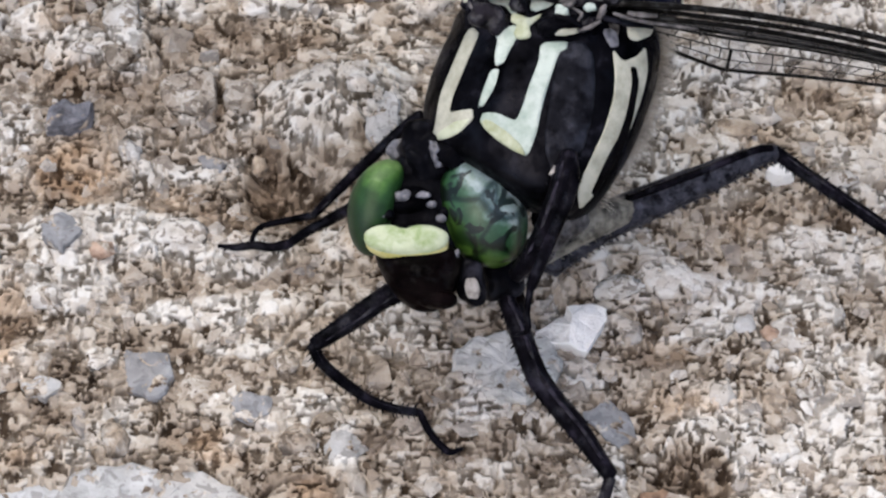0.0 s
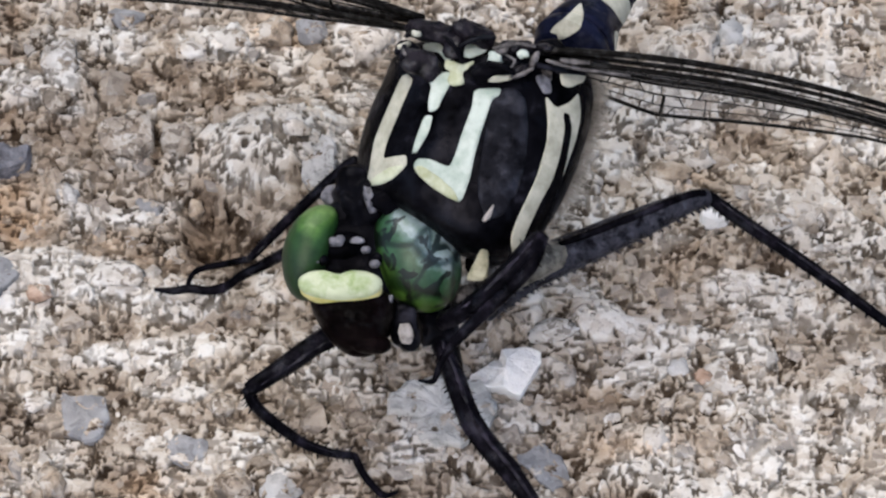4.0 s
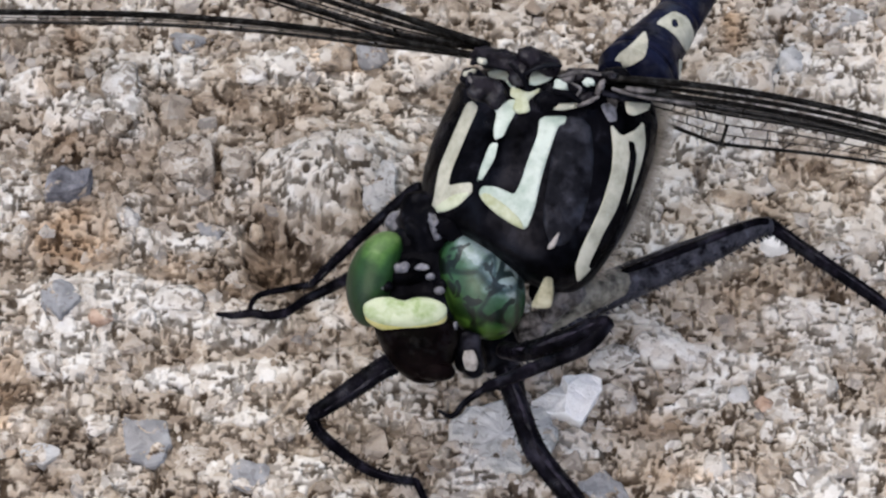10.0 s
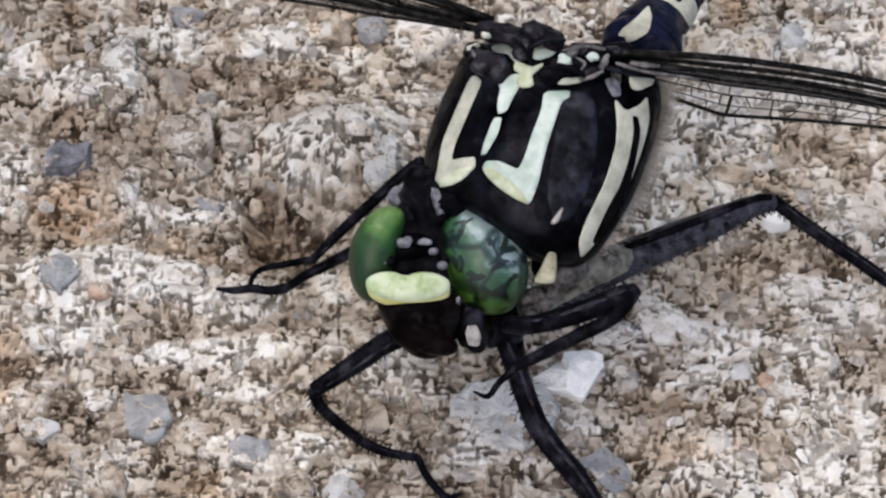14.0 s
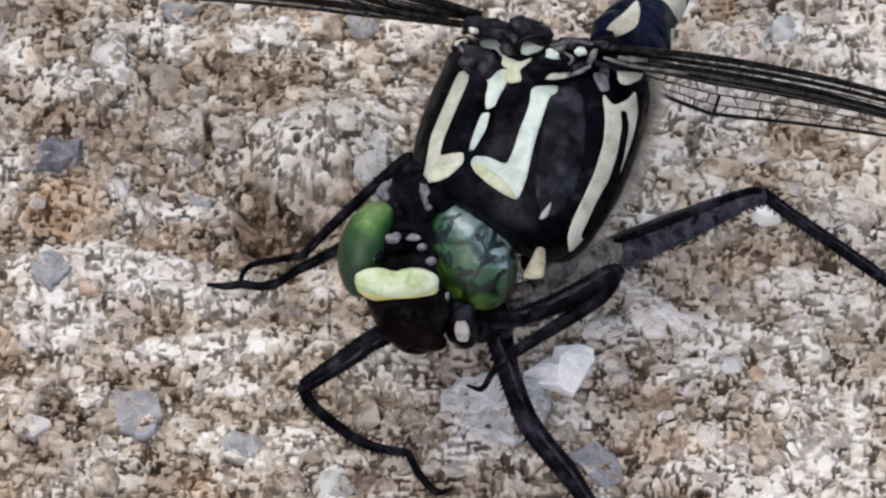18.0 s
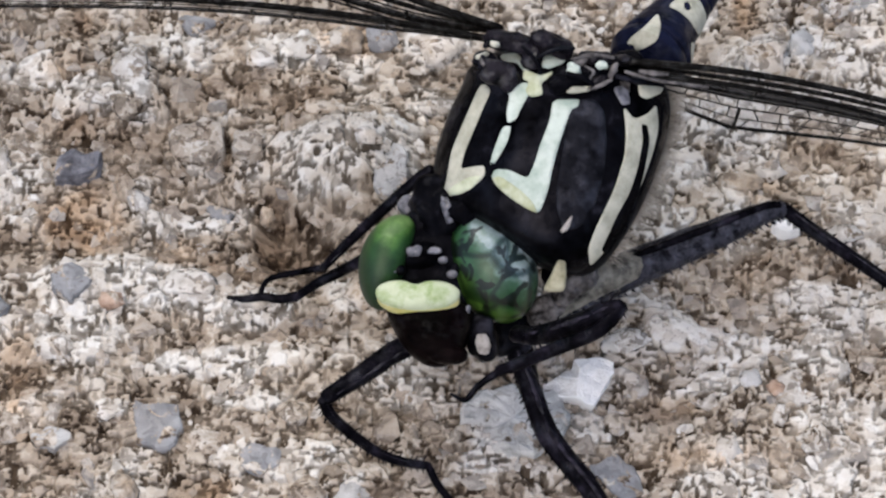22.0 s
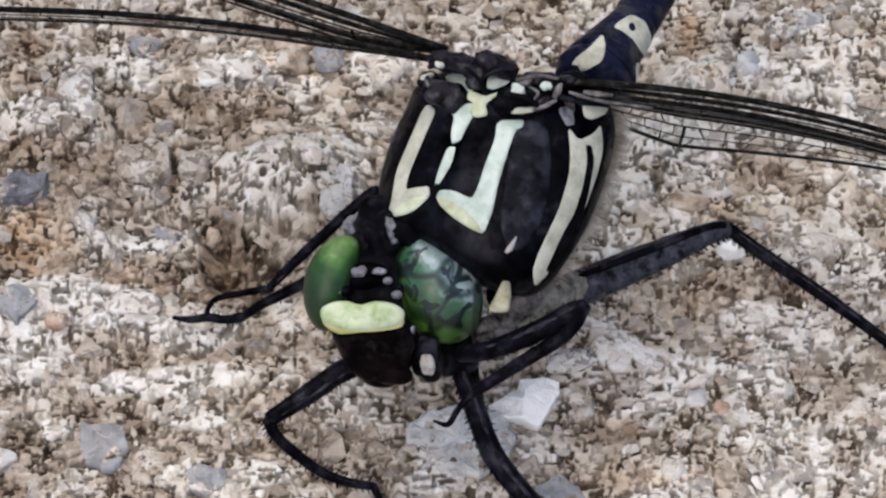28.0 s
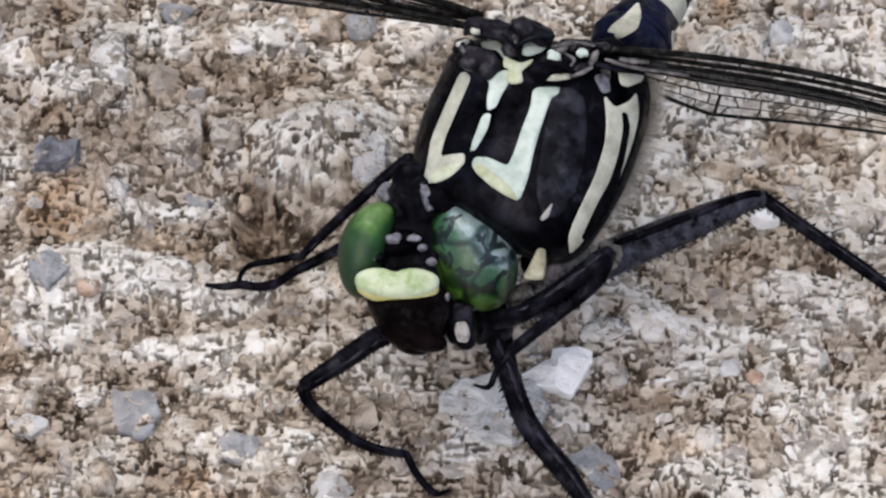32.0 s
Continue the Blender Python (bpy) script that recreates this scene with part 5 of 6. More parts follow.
def plates(thorax):
    """The small plates between and before the wings, and those at the leg bases."""
    wing_plates = [
        ("wing_plate", PALE, (5.69, 2.87, 15.50), 0.34, 0.30, 0.3, -20), ("wing_plate", PALE, (7.02, 2.99, 15.70), 0.28, 0.20, 0.3, 0),
        ("wing_plate", CREAM, (1.92, 4.24, 15.60), 0.22, 0.17, 0.2, 0), ("wing_plate", CREAM, (5.98, 2.02, 15.10), 0.62, 0.16, 0.2, 6),
        ("wing_plate", LOBE, (6.87, 2.40, 15.10), 0.5, 0.26, 0.3, 30), ("wing_plate", COXA, (7.54, 2.91, 15.30), 0.16, 0.42, 0.3, -30),
        ("wing_plate", COXA, (5.99, 3.28, 15.50), 0.36, 0.22, 0.3, 30), ("wing_plate", LOBE, (7.87, 3.67, 15.20), 0.6, 0.2, 0.3, 5),
        ("wing_plate", COXA, (8.06, 2.53, 13.90), 0.30, 0.70, 0.4, -14), ("wing_plate", COXA, (7.52, 2.66, 14.00), 0.42, 0.30, 0.4, -40),
        ("wing_plate", COXA, (1.44, 3.61, 14.90), 0.22, 0.24, 0.3, 0), ("wing_plate", CREAM, (1.34, 4.05, 14.90), 0.30, 0.14, 0.2, 20),
    ]
    lobes = [
        ("shoulder_lobe", LOBE, (2.19, 3.03, 14.80), 1.05, 0.66, 0.40, -24), ("shoulder_lobe", BLACK, (5.40, 2.53, 14.90), 1.0, 0.46, 0.6, 14),
        ("shoulder_lobe", LOBE, (6.76, 3.80, 14.90), 0.95, 0.40, 0.7, -5), ("shoulder_lobe", BLACK, (6.21, 2.97, 14.80), 1.3, 0.55, 0.6, -5),
        ("shoulder_lobe", LOBE, (2.74, 4.76, 15.00), 1.3, 0.50, 0.7, -8), ("shoulder_lobe", LOBE, (4.62, 4.63, 15.00), 1.1, 0.50, 0.7, -22),
        ("shoulder_lobe", LOBE, (3.67, 3.99, 14.90), 0.42, 0.62, 0.5, 0), ("shoulder_lobe", BLACK, (8.38, 4.06, 14.60), 0.6, 0.4, 0.5, 0),
        ("shoulder_lobe", BLACK, (8.00, 3.17, 13.40), 1.0, 0.5, 0.8, -30), ("shoulder_lobe", BLACK, (1.45, 4.06, 14.40), 0.5, 0.5, 0.5, -60),
    ]
    neck = [
        ("side_spot", GREYSPOT, (5.11, -3.65, 10.20), 0.2, 0.3, 0.2, 0), ("neck_plate", BLACK, (-0.89, -1.78, 10.00), 1.0, 1.7, 1.2, 10),
        ("neck_plate", BLACK, (1.13, -2.05, 10.20), 1.6, 0.9, 1.2, -10), ("neck_plate", BLACK, (3.57, -2.48, 9.60), 1.4, 1.5, 1.4, -20),
        ("neck_spot", GREYSPOT, (-0.29, -2.22, 11.00), 0.24, 0.66, 0.35, 14), ("neck_spot", GREYSPOT, (-2.12, -1.22, 9.60), 0.55, 0.5, 0.4, -40),
        ("leg_base", COXA, (4.39, -5.64, 7.40), 0.9, 0.7, 0.8, 30), ("leg_base", BLACK, (5.51, -3.31, 7.00), 1.2, 1.0, 1.4, 30),
        ("leg_base", COXA, (5.80, -4.61, 8.00), 1.2, 0.6, 0.9, 34), ("leg_base", BLACK, (2.77, -6.10, 6.40), 1.0, 1.2, 1.0, 0),
        ("leg_base", BLACK, (0.05, -2.37, 6.20), 2.4, 2.2, 1.4, 0),
    ]
    labels = {"wing_plate": "small pale plate at the wing base", "neck_spot": "grey spot", "side_spot": "grey spot"}
    for name, mat, at, u, v, w, turn in wing_plates + lobes + neck:
        lump(name, mat, at, u, v, w, turn, fly, labels.get(name, ""), power=0.78, seg=26, rough=0.42)
    struts = [
        (COXA, [(8.12, 2.84, 15.40), (9.41, 2.59, 15.10), (12.11, 2.50, 14.50)], 0.11),
        (COXA, [(8.81, 2.84, 15.40), (9.40, 2.81, 15.30), (10.16, 2.81, 15.20)], 0.16),
        (BLACK, [(5.33, 2.52, 15.70), (6.05, 2.33, 15.70), (6.61, 2.01, 15.50)], 0.18),
        (COXA, [(6.45, 1.86, 15.40), (6.98, 2.01, 15.50), (7.47, 2.33, 15.50)], 0.12),
        (COXA, [(5.60, 3.25, 15.80), (6.60, 3.53, 15.80), (7.59, 3.47, 15.60)], 0.12),
        (BLACK, [(4.01, 3.53, 15.60), (4.73, 3.92, 15.60), (5.73, 4.08, 15.50)], 0.15),
    ]
    struts += [
        (LOBE, [(1.44, 4.17, 15.50), (2.33, 4.62, 15.60), (3.53, 4.49, 15.60)], 0.16),
        (BLACK, [(3.26, 3.98, 15.80), (3.93, 3.22, 15.60), (4.11, 2.71, 15.40)], 0.14),
        (BLACK, [(7.69, 2.59, 15.40), (8.61, 2.59, 15.00), (9.97, 2.72, 14.40)], 0.2),
        (BLACK, [(8.58, 2.98, 14.60), (8.76, 2.60, 13.90), (8.94, 2.41, 13.20)], 0.16),
        (COXA, [(6.19, 2.90, 15.80), (6.61, 2.58, 15.80), (6.45, 2.26, 15.70)], 0.09),
        (BLACK, [(1.39, 3.86, 15.20), (1.28, 3.29, 14.90), (1.61, 2.84, 14.60)], 0.14),
    ]
    for k, (mat, pts, r) in enumerate(struts):
        bm = bmesh.new()
        tube(bm, pts, [r * 0.8, r, r * 0.7], 5, 8, 0.7, 0.2, k)
        part("wing_strut", bm, mat, fly, "narrow ridge at the wing base")
    flake("cheek_patch", DULL, [(4.19, -6.51, 10.80), (4.72, -6.60, 10.80), (5.25, -6.54, 10.80), (5.36, -5.79, 11.00), (5.27, -4.48, 11.20), (5.13, -4.55, 11.20), (4.65, -5.67, 11.00)], 0.4, fly, "cream patch behind the eye")
    flake("side_spot", DULLGREY, [(4.98, -4.52, 13.00), (5.50, -3.72, 13.00), (5.64, -3.68, 13.00), (5.42, -4.45, 13.00), (5.12, -4.66, 13.00)], 0.7, fly, "small dull grey spot")


def build_head():
    head = lump("head", BLACK, (-0.76, -4.11, 8.20), 3.1, 2.5, 2.0, -8, fly, "black head")
    bm = bmesh.new()
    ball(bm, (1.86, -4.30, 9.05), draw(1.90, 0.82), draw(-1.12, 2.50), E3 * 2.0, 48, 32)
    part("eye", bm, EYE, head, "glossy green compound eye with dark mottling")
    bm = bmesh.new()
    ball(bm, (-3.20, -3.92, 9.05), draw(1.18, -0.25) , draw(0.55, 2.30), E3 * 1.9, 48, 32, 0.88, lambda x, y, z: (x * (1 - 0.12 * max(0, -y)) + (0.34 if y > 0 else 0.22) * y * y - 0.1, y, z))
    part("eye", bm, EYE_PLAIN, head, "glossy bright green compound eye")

    def bean(x, y, z):
        notch = 0.34 * math.exp(-((x + 0.05) / 0.20) ** 2) * max(0.0, y)
        return x, y * (1.0 - 0.05 * x * x) + 0.24 * x * x * (1 - y) / 2 - 0.06 - notch - 0.10 * x, z

    bm = bmesh.new()
    ball(bm, (-1.70, -6.48, 10.39), draw(2.0, 0.04), draw(0, 0.76), E3 * 0.5, 64, 26, 0.78, bean)
    for p in bm.verts:
        p.co += draw(0.0, 0.05 * noise.noise(p.co * 1.6), 0.10 * noise.noise(p.co * 1.1))
    bar = part("forehead_bar", bm, BAR, head, "pale yellow-green forehead bar")
    bm = bmesh.new()
    ball(bm, (-1.67, -6.57, 9.99), draw(1.96, 0.03), draw(0, 0.77), E3 * 0.6, 56, 22, 0.8, bean)
    part("bar_rim", bm, RIM, head, "yellow lower rim of the forehead bar")

    def muzzle(x, y, z):
        return x * (0.74 + 0.26 * y) + 0.10 * (1 - y) * 0.5, y, z * (1 + 0.06 * math.sin(y * 9))

    bm = bmesh.new()
    ball(bm, (-1.17, -7.44, 8.60), draw(2.5, -0.1), draw(-0.1, 1.75), E3 * 1.5, 48, 30, 0.8, muzzle)
    part("face_plate", bm, BROWN, head, "dark brown face plate")
    lump("lip", BROWN, (-0.31, -8.73, 8.60), 1.0, 0.5, 0.9, -4, head, "dark brown upper lip", 0.85)
    lump("jaw", BLACK, (1.30, -7.50, 7.90), 0.72, 1.15, 0.8, 10, head, "black jaw", 0.85, rough=0.3)
    lump("jaw_spot", DULLGREY, (1.40, -8.40, 9.00), 0.34, 0.52, 0.16, 12, head, "pale grey jaw spot", 0.75, rough=0.2)
    lump("cheek_spot", GREYSPOT, (0.57, -6.97, 9.40), 0.18, 0.45, 0.25, -22, head)
    lump("crown", BLACK, (-1.42, -4.11, 9.70), 1.35, 0.85, 0.8, 0, head)
    lump("crown", BLACK, (-1.51, -3.27, 9.60), 1.0, 0.6, 0.7, 0, head)
    lump("ocellus", GREYSPOT, (-1.90, -4.15, 10.40), 0.40, 0.25, 0.22, 12, head, "grey simple eye", 0.75, rough=0.35)
    lump("ocellus", GREYSPOT, (-0.91, -4.11, 10.45), 0.34, 0.17, 0.22, 0, head, "grey simple eye", 0.75, rough=0.35)
    lump("ocellus", GREYSPOT, (-0.50, -4.61, 10.40), 0.22, 0.19, 0.18, 0, head, "grey simple eye", 0.75, rough=0.35)
    lump("antenna_base", BLACK, (-2.62, -4.91, 10.00), 0.35, 0.3, 0.35, 0, head)
    lump("antenna_base", BLACK, (0.06, -4.84, 10.00), 0.35, 0.3, 0.35, 0, head)
    lump("crown_spot", GREYSPOT, (-2.88, -5.12, 10.20), 0.16, 0.12, 0.12, 0, head)
    lump("crown_spot", GREYSPOT, (-0.08, -5.24, 10.15), 0.27, 0.21, 0.18, 0, head)
    lump("occiput", BLACK, (-1.44, -2.15, 9.30), 1.1, 1.0, 1.0, 0, head)


def leg_piece(name, pts, radii, spines=0, parent=None, seed=1, mat=None, pivot=None, label="", side=1.0, length=0.5, extra=None, mixed=3, highlight=False):
    """One stretch of a leg: a slightly lumpy tapered tube with a row of short stiff spines on either side."""
    bm = bmesh.new()
    line = tube(bm, pts, radii, 6, 14, 0.9, 0.03, seed)
    if extra:
        tube(bm, extra[0], extra[1], 5, 10, 0.9, 0.03, seed + 1)
    rnd = random.Random(seed)
    for k in range(spines):
        i = int((k + 0.5) / spines * (len(line) - 2)) + 1
        q, r = line[i]
        d = (line[i + 1][0] - line[i - 1][0]).normalized()
        out = d.cross(E3).normalized() * side * (1 if k % mixed else -1)
        a = q + out * r * 0.9 + d * rnd.uniform(-0.1, 0.1) + E3 * rnd.uniform(-0.2, 0.2)
        tube(bm, [a, a + (out * 0.9 + d * 0.5).normalized() * length * rnd.uniform(0.5, 0.9)], [0.05, 0.014], 2, 4)
    leg = part(name, bm, mat or LEG, parent or fly, label, pivot)
    # added raised strip, lighter in colour, that imitates a highlight along the leg
    if highlight:
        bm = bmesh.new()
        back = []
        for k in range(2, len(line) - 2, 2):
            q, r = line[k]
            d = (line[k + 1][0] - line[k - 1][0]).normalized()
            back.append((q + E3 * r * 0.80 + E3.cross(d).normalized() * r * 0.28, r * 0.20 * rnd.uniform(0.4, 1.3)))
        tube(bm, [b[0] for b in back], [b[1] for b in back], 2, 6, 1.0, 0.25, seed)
        part("highlight", bm, HIGHLIGHT, leg, "added grey strip that stands for the highlight along the leg")
    return leg


def build_legs():
    P = leg_piece
    # far-reaching leg, its knee high
    P("femur", [(4.84, -4.99, 5.60), (6.90, -3.51, 6.00), (9.10, -2.51, 6.30), (12.41, -1.07, 6.50), (15.07, 0.25, 6.50), (16.17, 0.66, 6.40)], [0.95, 1.02, 0.95, 0.80, 0.56, 0.42], 130, seed=2, mat=THIGH, label="thick blue-black spiny thigh", side=1.0, length=0.36, mixed=99)
    P("thigh_base", [(4.26, -5.67, 6.90), (5.63, -4.65, 7.10), (7.13, -3.64, 7.10), (8.62, -2.78, 6.60), (10.10, -2.10, 6.05)], [0.55, 0.78, 0.90, 0.76, 0.60], 30, mat=OLIVE, seed=22, label="grey haired base of the thigh", length=0.35)
    P("thigh_ridge", [(8.60, -2.52, 7.10), (9.61, -2.16, 7.20), (12.38, -0.97, 7.20), (15.04, 0.33, 7.00), (15.97, 0.62, 6.80)], [0.10, 0.20, 0.22, 0.20, 0.2], seed=21, label="black upper ridge of the thigh")
    P("tibia", [(16.09, 0.73, 6.40), (18.02, -0.31, 5.40), (21.34, -1.97, 3.80), (25.70, -4.10, 1.20)], [0.36, 0.38, 0.36, 0.26], 60, seed=3, label="slender black shin", side=1.0, length=0.3, highlight=True)
    P("tarsus", [(25.70, -4.10, 1.20), (27.65, -5.30, 0.50), (29.31, -5.69, 0.35)], [0.2, 0.16, 0.1], seed=4)
    # stout leg that stands before the head
    P("femur", [(2.59, -5.88, 6.00), (3.10, -7.48, 5.80), (3.71, -9.07, 5.60), (4.60, -11.29, 5.00), (6.34, -13.46, 4.40), (7.90, -15.66, 3.70)], [0.42, 0.46, 0.55, 0.58, 0.56, 0.38], 60, seed=5, label="stout black spiny thigh", length=0.3, highlight=True)
    P("trochanter", [(3.28, -5.74, 5.60), (3.46, -7.00, 5.50), (3.64, -8.49, 5.40)], [0.4, 0.45, 0.5], seed=6, mat=BROWN)
    P("tibia", [(7.87, -15.73, 3.70), (7.21, -17.40, 2.60), (6.15, -18.63, 1.80), (4.16, -20.02, 0.70)], [0.30, 0.31, 0.30, 0.22], 14, mat=LOBE, seed=7, length=0.6, label="slender black shin")
    P("tarsus", [(4.16, -20.02, 0.70), (2.82, -21.25, 0.50), (2.02, -22.79, 0.35)], [0.2, 0.15, 0.1], seed=8)
    # bent leg in front of the face
    P("femur", [(-1.02, -7.00, 6.60), (-2.51, -7.20, 6.40), (-4.53, -8.58, 6.10), (-6.19, -9.70, 5.90)], [0.58, 0.58, 0.52, 0.40], 36, seed=9, length=0.25, label="black thigh bent at the knee", highlight=True)
    P("tibia", [(-6.25, -9.64, 5.90), (-5.75, -10.26, 5.00), (-4.02, -10.82, 3.00), (-2.67, -10.95, 1.90), (-1.26, -10.76, 1.00)], [0.34, 0.31, 0.28, 0.25, 0.22], 40, highlight=True, seed=10, length=0.35, label="slender black shin")
    P("tarsus", [(-1.26, -10.69, 1.00), (-0.71, -11.66, 0.60), (0.15, -12.57, 0.40), (0.89, -12.39, 0.35)], [0.2, 0.2, 0.19, 0.08], 4, seed=11, length=0.25)
    # thin legs behind the head
    P("femur", [(-1.05, 1.56, 8.60), (-1.74, 1.35, 8.00), (-3.82, 0.25, 6.20), (-5.50, -0.64, 4.60), (-6.46, -1.18, 3.60)], [0.28, 0.30, 0.30, 0.27, 0.22], 24, seed=12, length=0.2, highlight=True, label="thin black leg")
    P("tibia", [(-6.41, -1.12, 3.60), (-7.78, -0.83, 2.60), (-8.97, -0.94, 2.30), (-9.42, -1.22, 2.00), (-9.59, -1.71, 1.60)], [0.22, 0.19, 0.17, 0.15, 0.13], 6, seed=13, length=0.2)
    P("tibia", [(-4.10, -1.29, 5.00), (-5.51, -1.31, 3.60), (-6.65, -1.49, 2.80), (-7.73, -1.78, 1.90)], [0.34, 0.32, 0.28, 0.24], 8, seed=14, length=0.25)
    P("tarsus", [(-7.73, -1.78, 1.90), (-8.63, -1.83, 1.70), (-9.48, -1.70, 1.70), (-10.32, -1.77, 1.60), (-11.22, -1.62, 1.50)], [0.28, 0.24, 0.24, 0.2, 0.1], 4, seed=15, length=0.2)
    # the foreleg that wipes the eye
    hip = Vector((2.96, -7.48, 8.40))
    knee = Vector((8.88, -6.64, 11.20))
    femur = P("fore_femur", [hip, (4.34, -7.83, 9.30), (6.44, -7.65, 10.50), (8.16, -7.04, 11.20), knee], [0.44, 0.52, 0.57, 0.55, 0.38], 24, seed=16, pivot=hip, highlight=True, label="black thigh of the raised foreleg", length=0.25)
    tibia = P("fore_tibia", [knee, (8.02, -8.03, 10.90), (6.18, -8.84, 9.80), (3.81, -9.72, 8.20)], [0.36, 0.36, 0.34, 0.28], 12, parent=femur, seed=17, pivot=knee, label="black shin and foot of the raised foreleg", length=0.3,
              extra=([(3.81, -9.72, 8.20), (3.01, -10.42, 7.70), (2.53, -11.11, 7.40), (1.83, -10.88, 7.30)], [0.2, 0.17, 0.15, 0.06]))
    return femur, tibia, hip, knee


# the waist end of the abdomen: centre, half width
WAIST = [((9.00, 5.55, 11.30), 1.6), ((9.39, 6.01, 11.50), 1.95), ((9.90, 6.67, 11.50), 1.9), ((10.49, 7.98, 11.20), 1.5), ((11.38, 9.44, 10.80), 1.24), ((12.22, 11.11, 10.40), 1.16), ((13.20, 13.00, 9.90), 1.05)]


def waist_point(s, a):
    k = min(int(s * (len(WAIST) - 1)), len(WAIST) - 2)
    t = s * (len(WAIST) - 1) - k
    t = t * t * (3 - 2 * t) * 0.35 + t * 0.65
    p, q = Vector(WAIST[k][0]), Vector(WAIST[k + 1][0])
    r = WAIST[k][1] + (WAIST[k + 1][1] - WAIST[k][1]) * t
    d = (Vector(WAIST[-1][0]) - Vector(WAIST[0][0])).normalized()
    side = d.cross(E3).normalized()
    r *= 1 - 0.06 * math.exp(-((s - 0.28) / 0.02) ** 2) - 0.05 * math.exp(-((s - 0.72) / 0.02) ** 2)
    return p + (q - p) * t + (side * math.cos(a) + side.cross(d) * math.sin(a)) * r


def build_abdomen():
    for lo, hi in ((0.0, 0.28), (0.28, 0.72), (0.72, 1.0)):
        bm = bmesh.new()
        g = [[bm.verts.new(waist_point(lo + (hi - lo) * i / 16, 2 * math.pi * j / 40)) for j in range(40)] for i in range(17)]
        for i in range(16):
            for j in range(40):
                bm.faces.new((g[i][j], g[i][(j + 1) % 40], g[i + 1][(j + 1) % 40], g[i + 1][j]))
        bm.faces.new(g[0][::-1])
        bm.faces.new(g[-1])
        part("abdomen_segment", bm, NAVY, fly, "blue-black abdomen segment")
    spine = [((13.20, 13.00, 9.90), 1.05), ((15.06, 16.50, 9.00), 0.95), ((18.23, 22.12, 7.60), 0.95), ((22.21, 29.19, 5.80), 0.95), ((26.67, 36.83, 4.20), 1.1), ((31.65, 45.10, 2.70), 1.2), ((34.94, 50.54, 2.00), 0.8)]
    for k in range(len(spine) - 1):
        a, b = Vector(spine[k][0]), Vector(spine[k + 1][0])
        ra, rb = spine[k][1], spine[k + 1][1]
        bm = bmesh.new()
        tube(bm, [a - (b - a) * 0.04, a + (b - a) * 0.3, a + (b - a) * 0.7, b], [ra * 0.96, ra * 1.02, (ra + rb) / 2, rb], 5, 24)
        seg = part("abdomen_segment", bm, NAVY, fly, "blue-black abdomen segment")
        bm = bmesh.new()
        tube(bm, [a + (b - a) * 0.07, a + (b - a) * 0.15], [ra * 1.03, ra * 1.03], 3, 24)
        part("abdomen_ring", bm, CREAM, seg, "cream ring")
    one = [(8.25, 11.18), (8.48, 11.91), (9.20, 12.47), (9.92, 13.23), (10.03, 12.48), (9.83, 11.78), (9.14, 11.39)]
    two = [(10.47, 13.54), (10.70, 13.83), (11.39, 14.25), (12.08, 13.92), (12.45, 13.09), (12.26, 11.96), (11.90, 12.27), (11.45, 12.92), (10.90, 13.36)]
    spot = [(11.25, 13.77), (11.48, 13.83), (11.60, 13.49), (11.41, 13.35), (11.24, 13.49)]
    thin = [(11.53, 11.84), (11.80, 11.73), (11.97, 11.16), (11.87, 10.56), (11.54, 10.54)]
    full = dict(a0=-3.1416, a1=3.1416, skin=waist_point, na=220)
    part("abdomen_patch", polygon_patch([one], 0.03, **full), CREAM, fly, "cream patch on the abdomen")
    part("abdomen_patch", polygon_patch([two], 0.03, not_in=[spot], **full), CREAM, fly, "cream patch with a dark spot on the abdomen")
    part("abdomen_patch", polygon_patch([thin], 0.03, **full), CREAM, fly, "narrow cream patch on the abdomen")


# lengthwise veins: share of the chord, half thickness
FORE_LINES = [(0.0, 0.15), (0.10, 0.05), (0.20, 0.08), (0.36, 0.10), (0.55, 0.04), (0.74, 0.16), (0.88, 0.035), (1.0, 0.06)]
HIND_LINES = [(0.0, 0.12), (0.15, 0.09), (0.30, 0.07), (0.50, 0.035), (0.76, 0.026), (1.0, 0.09)]


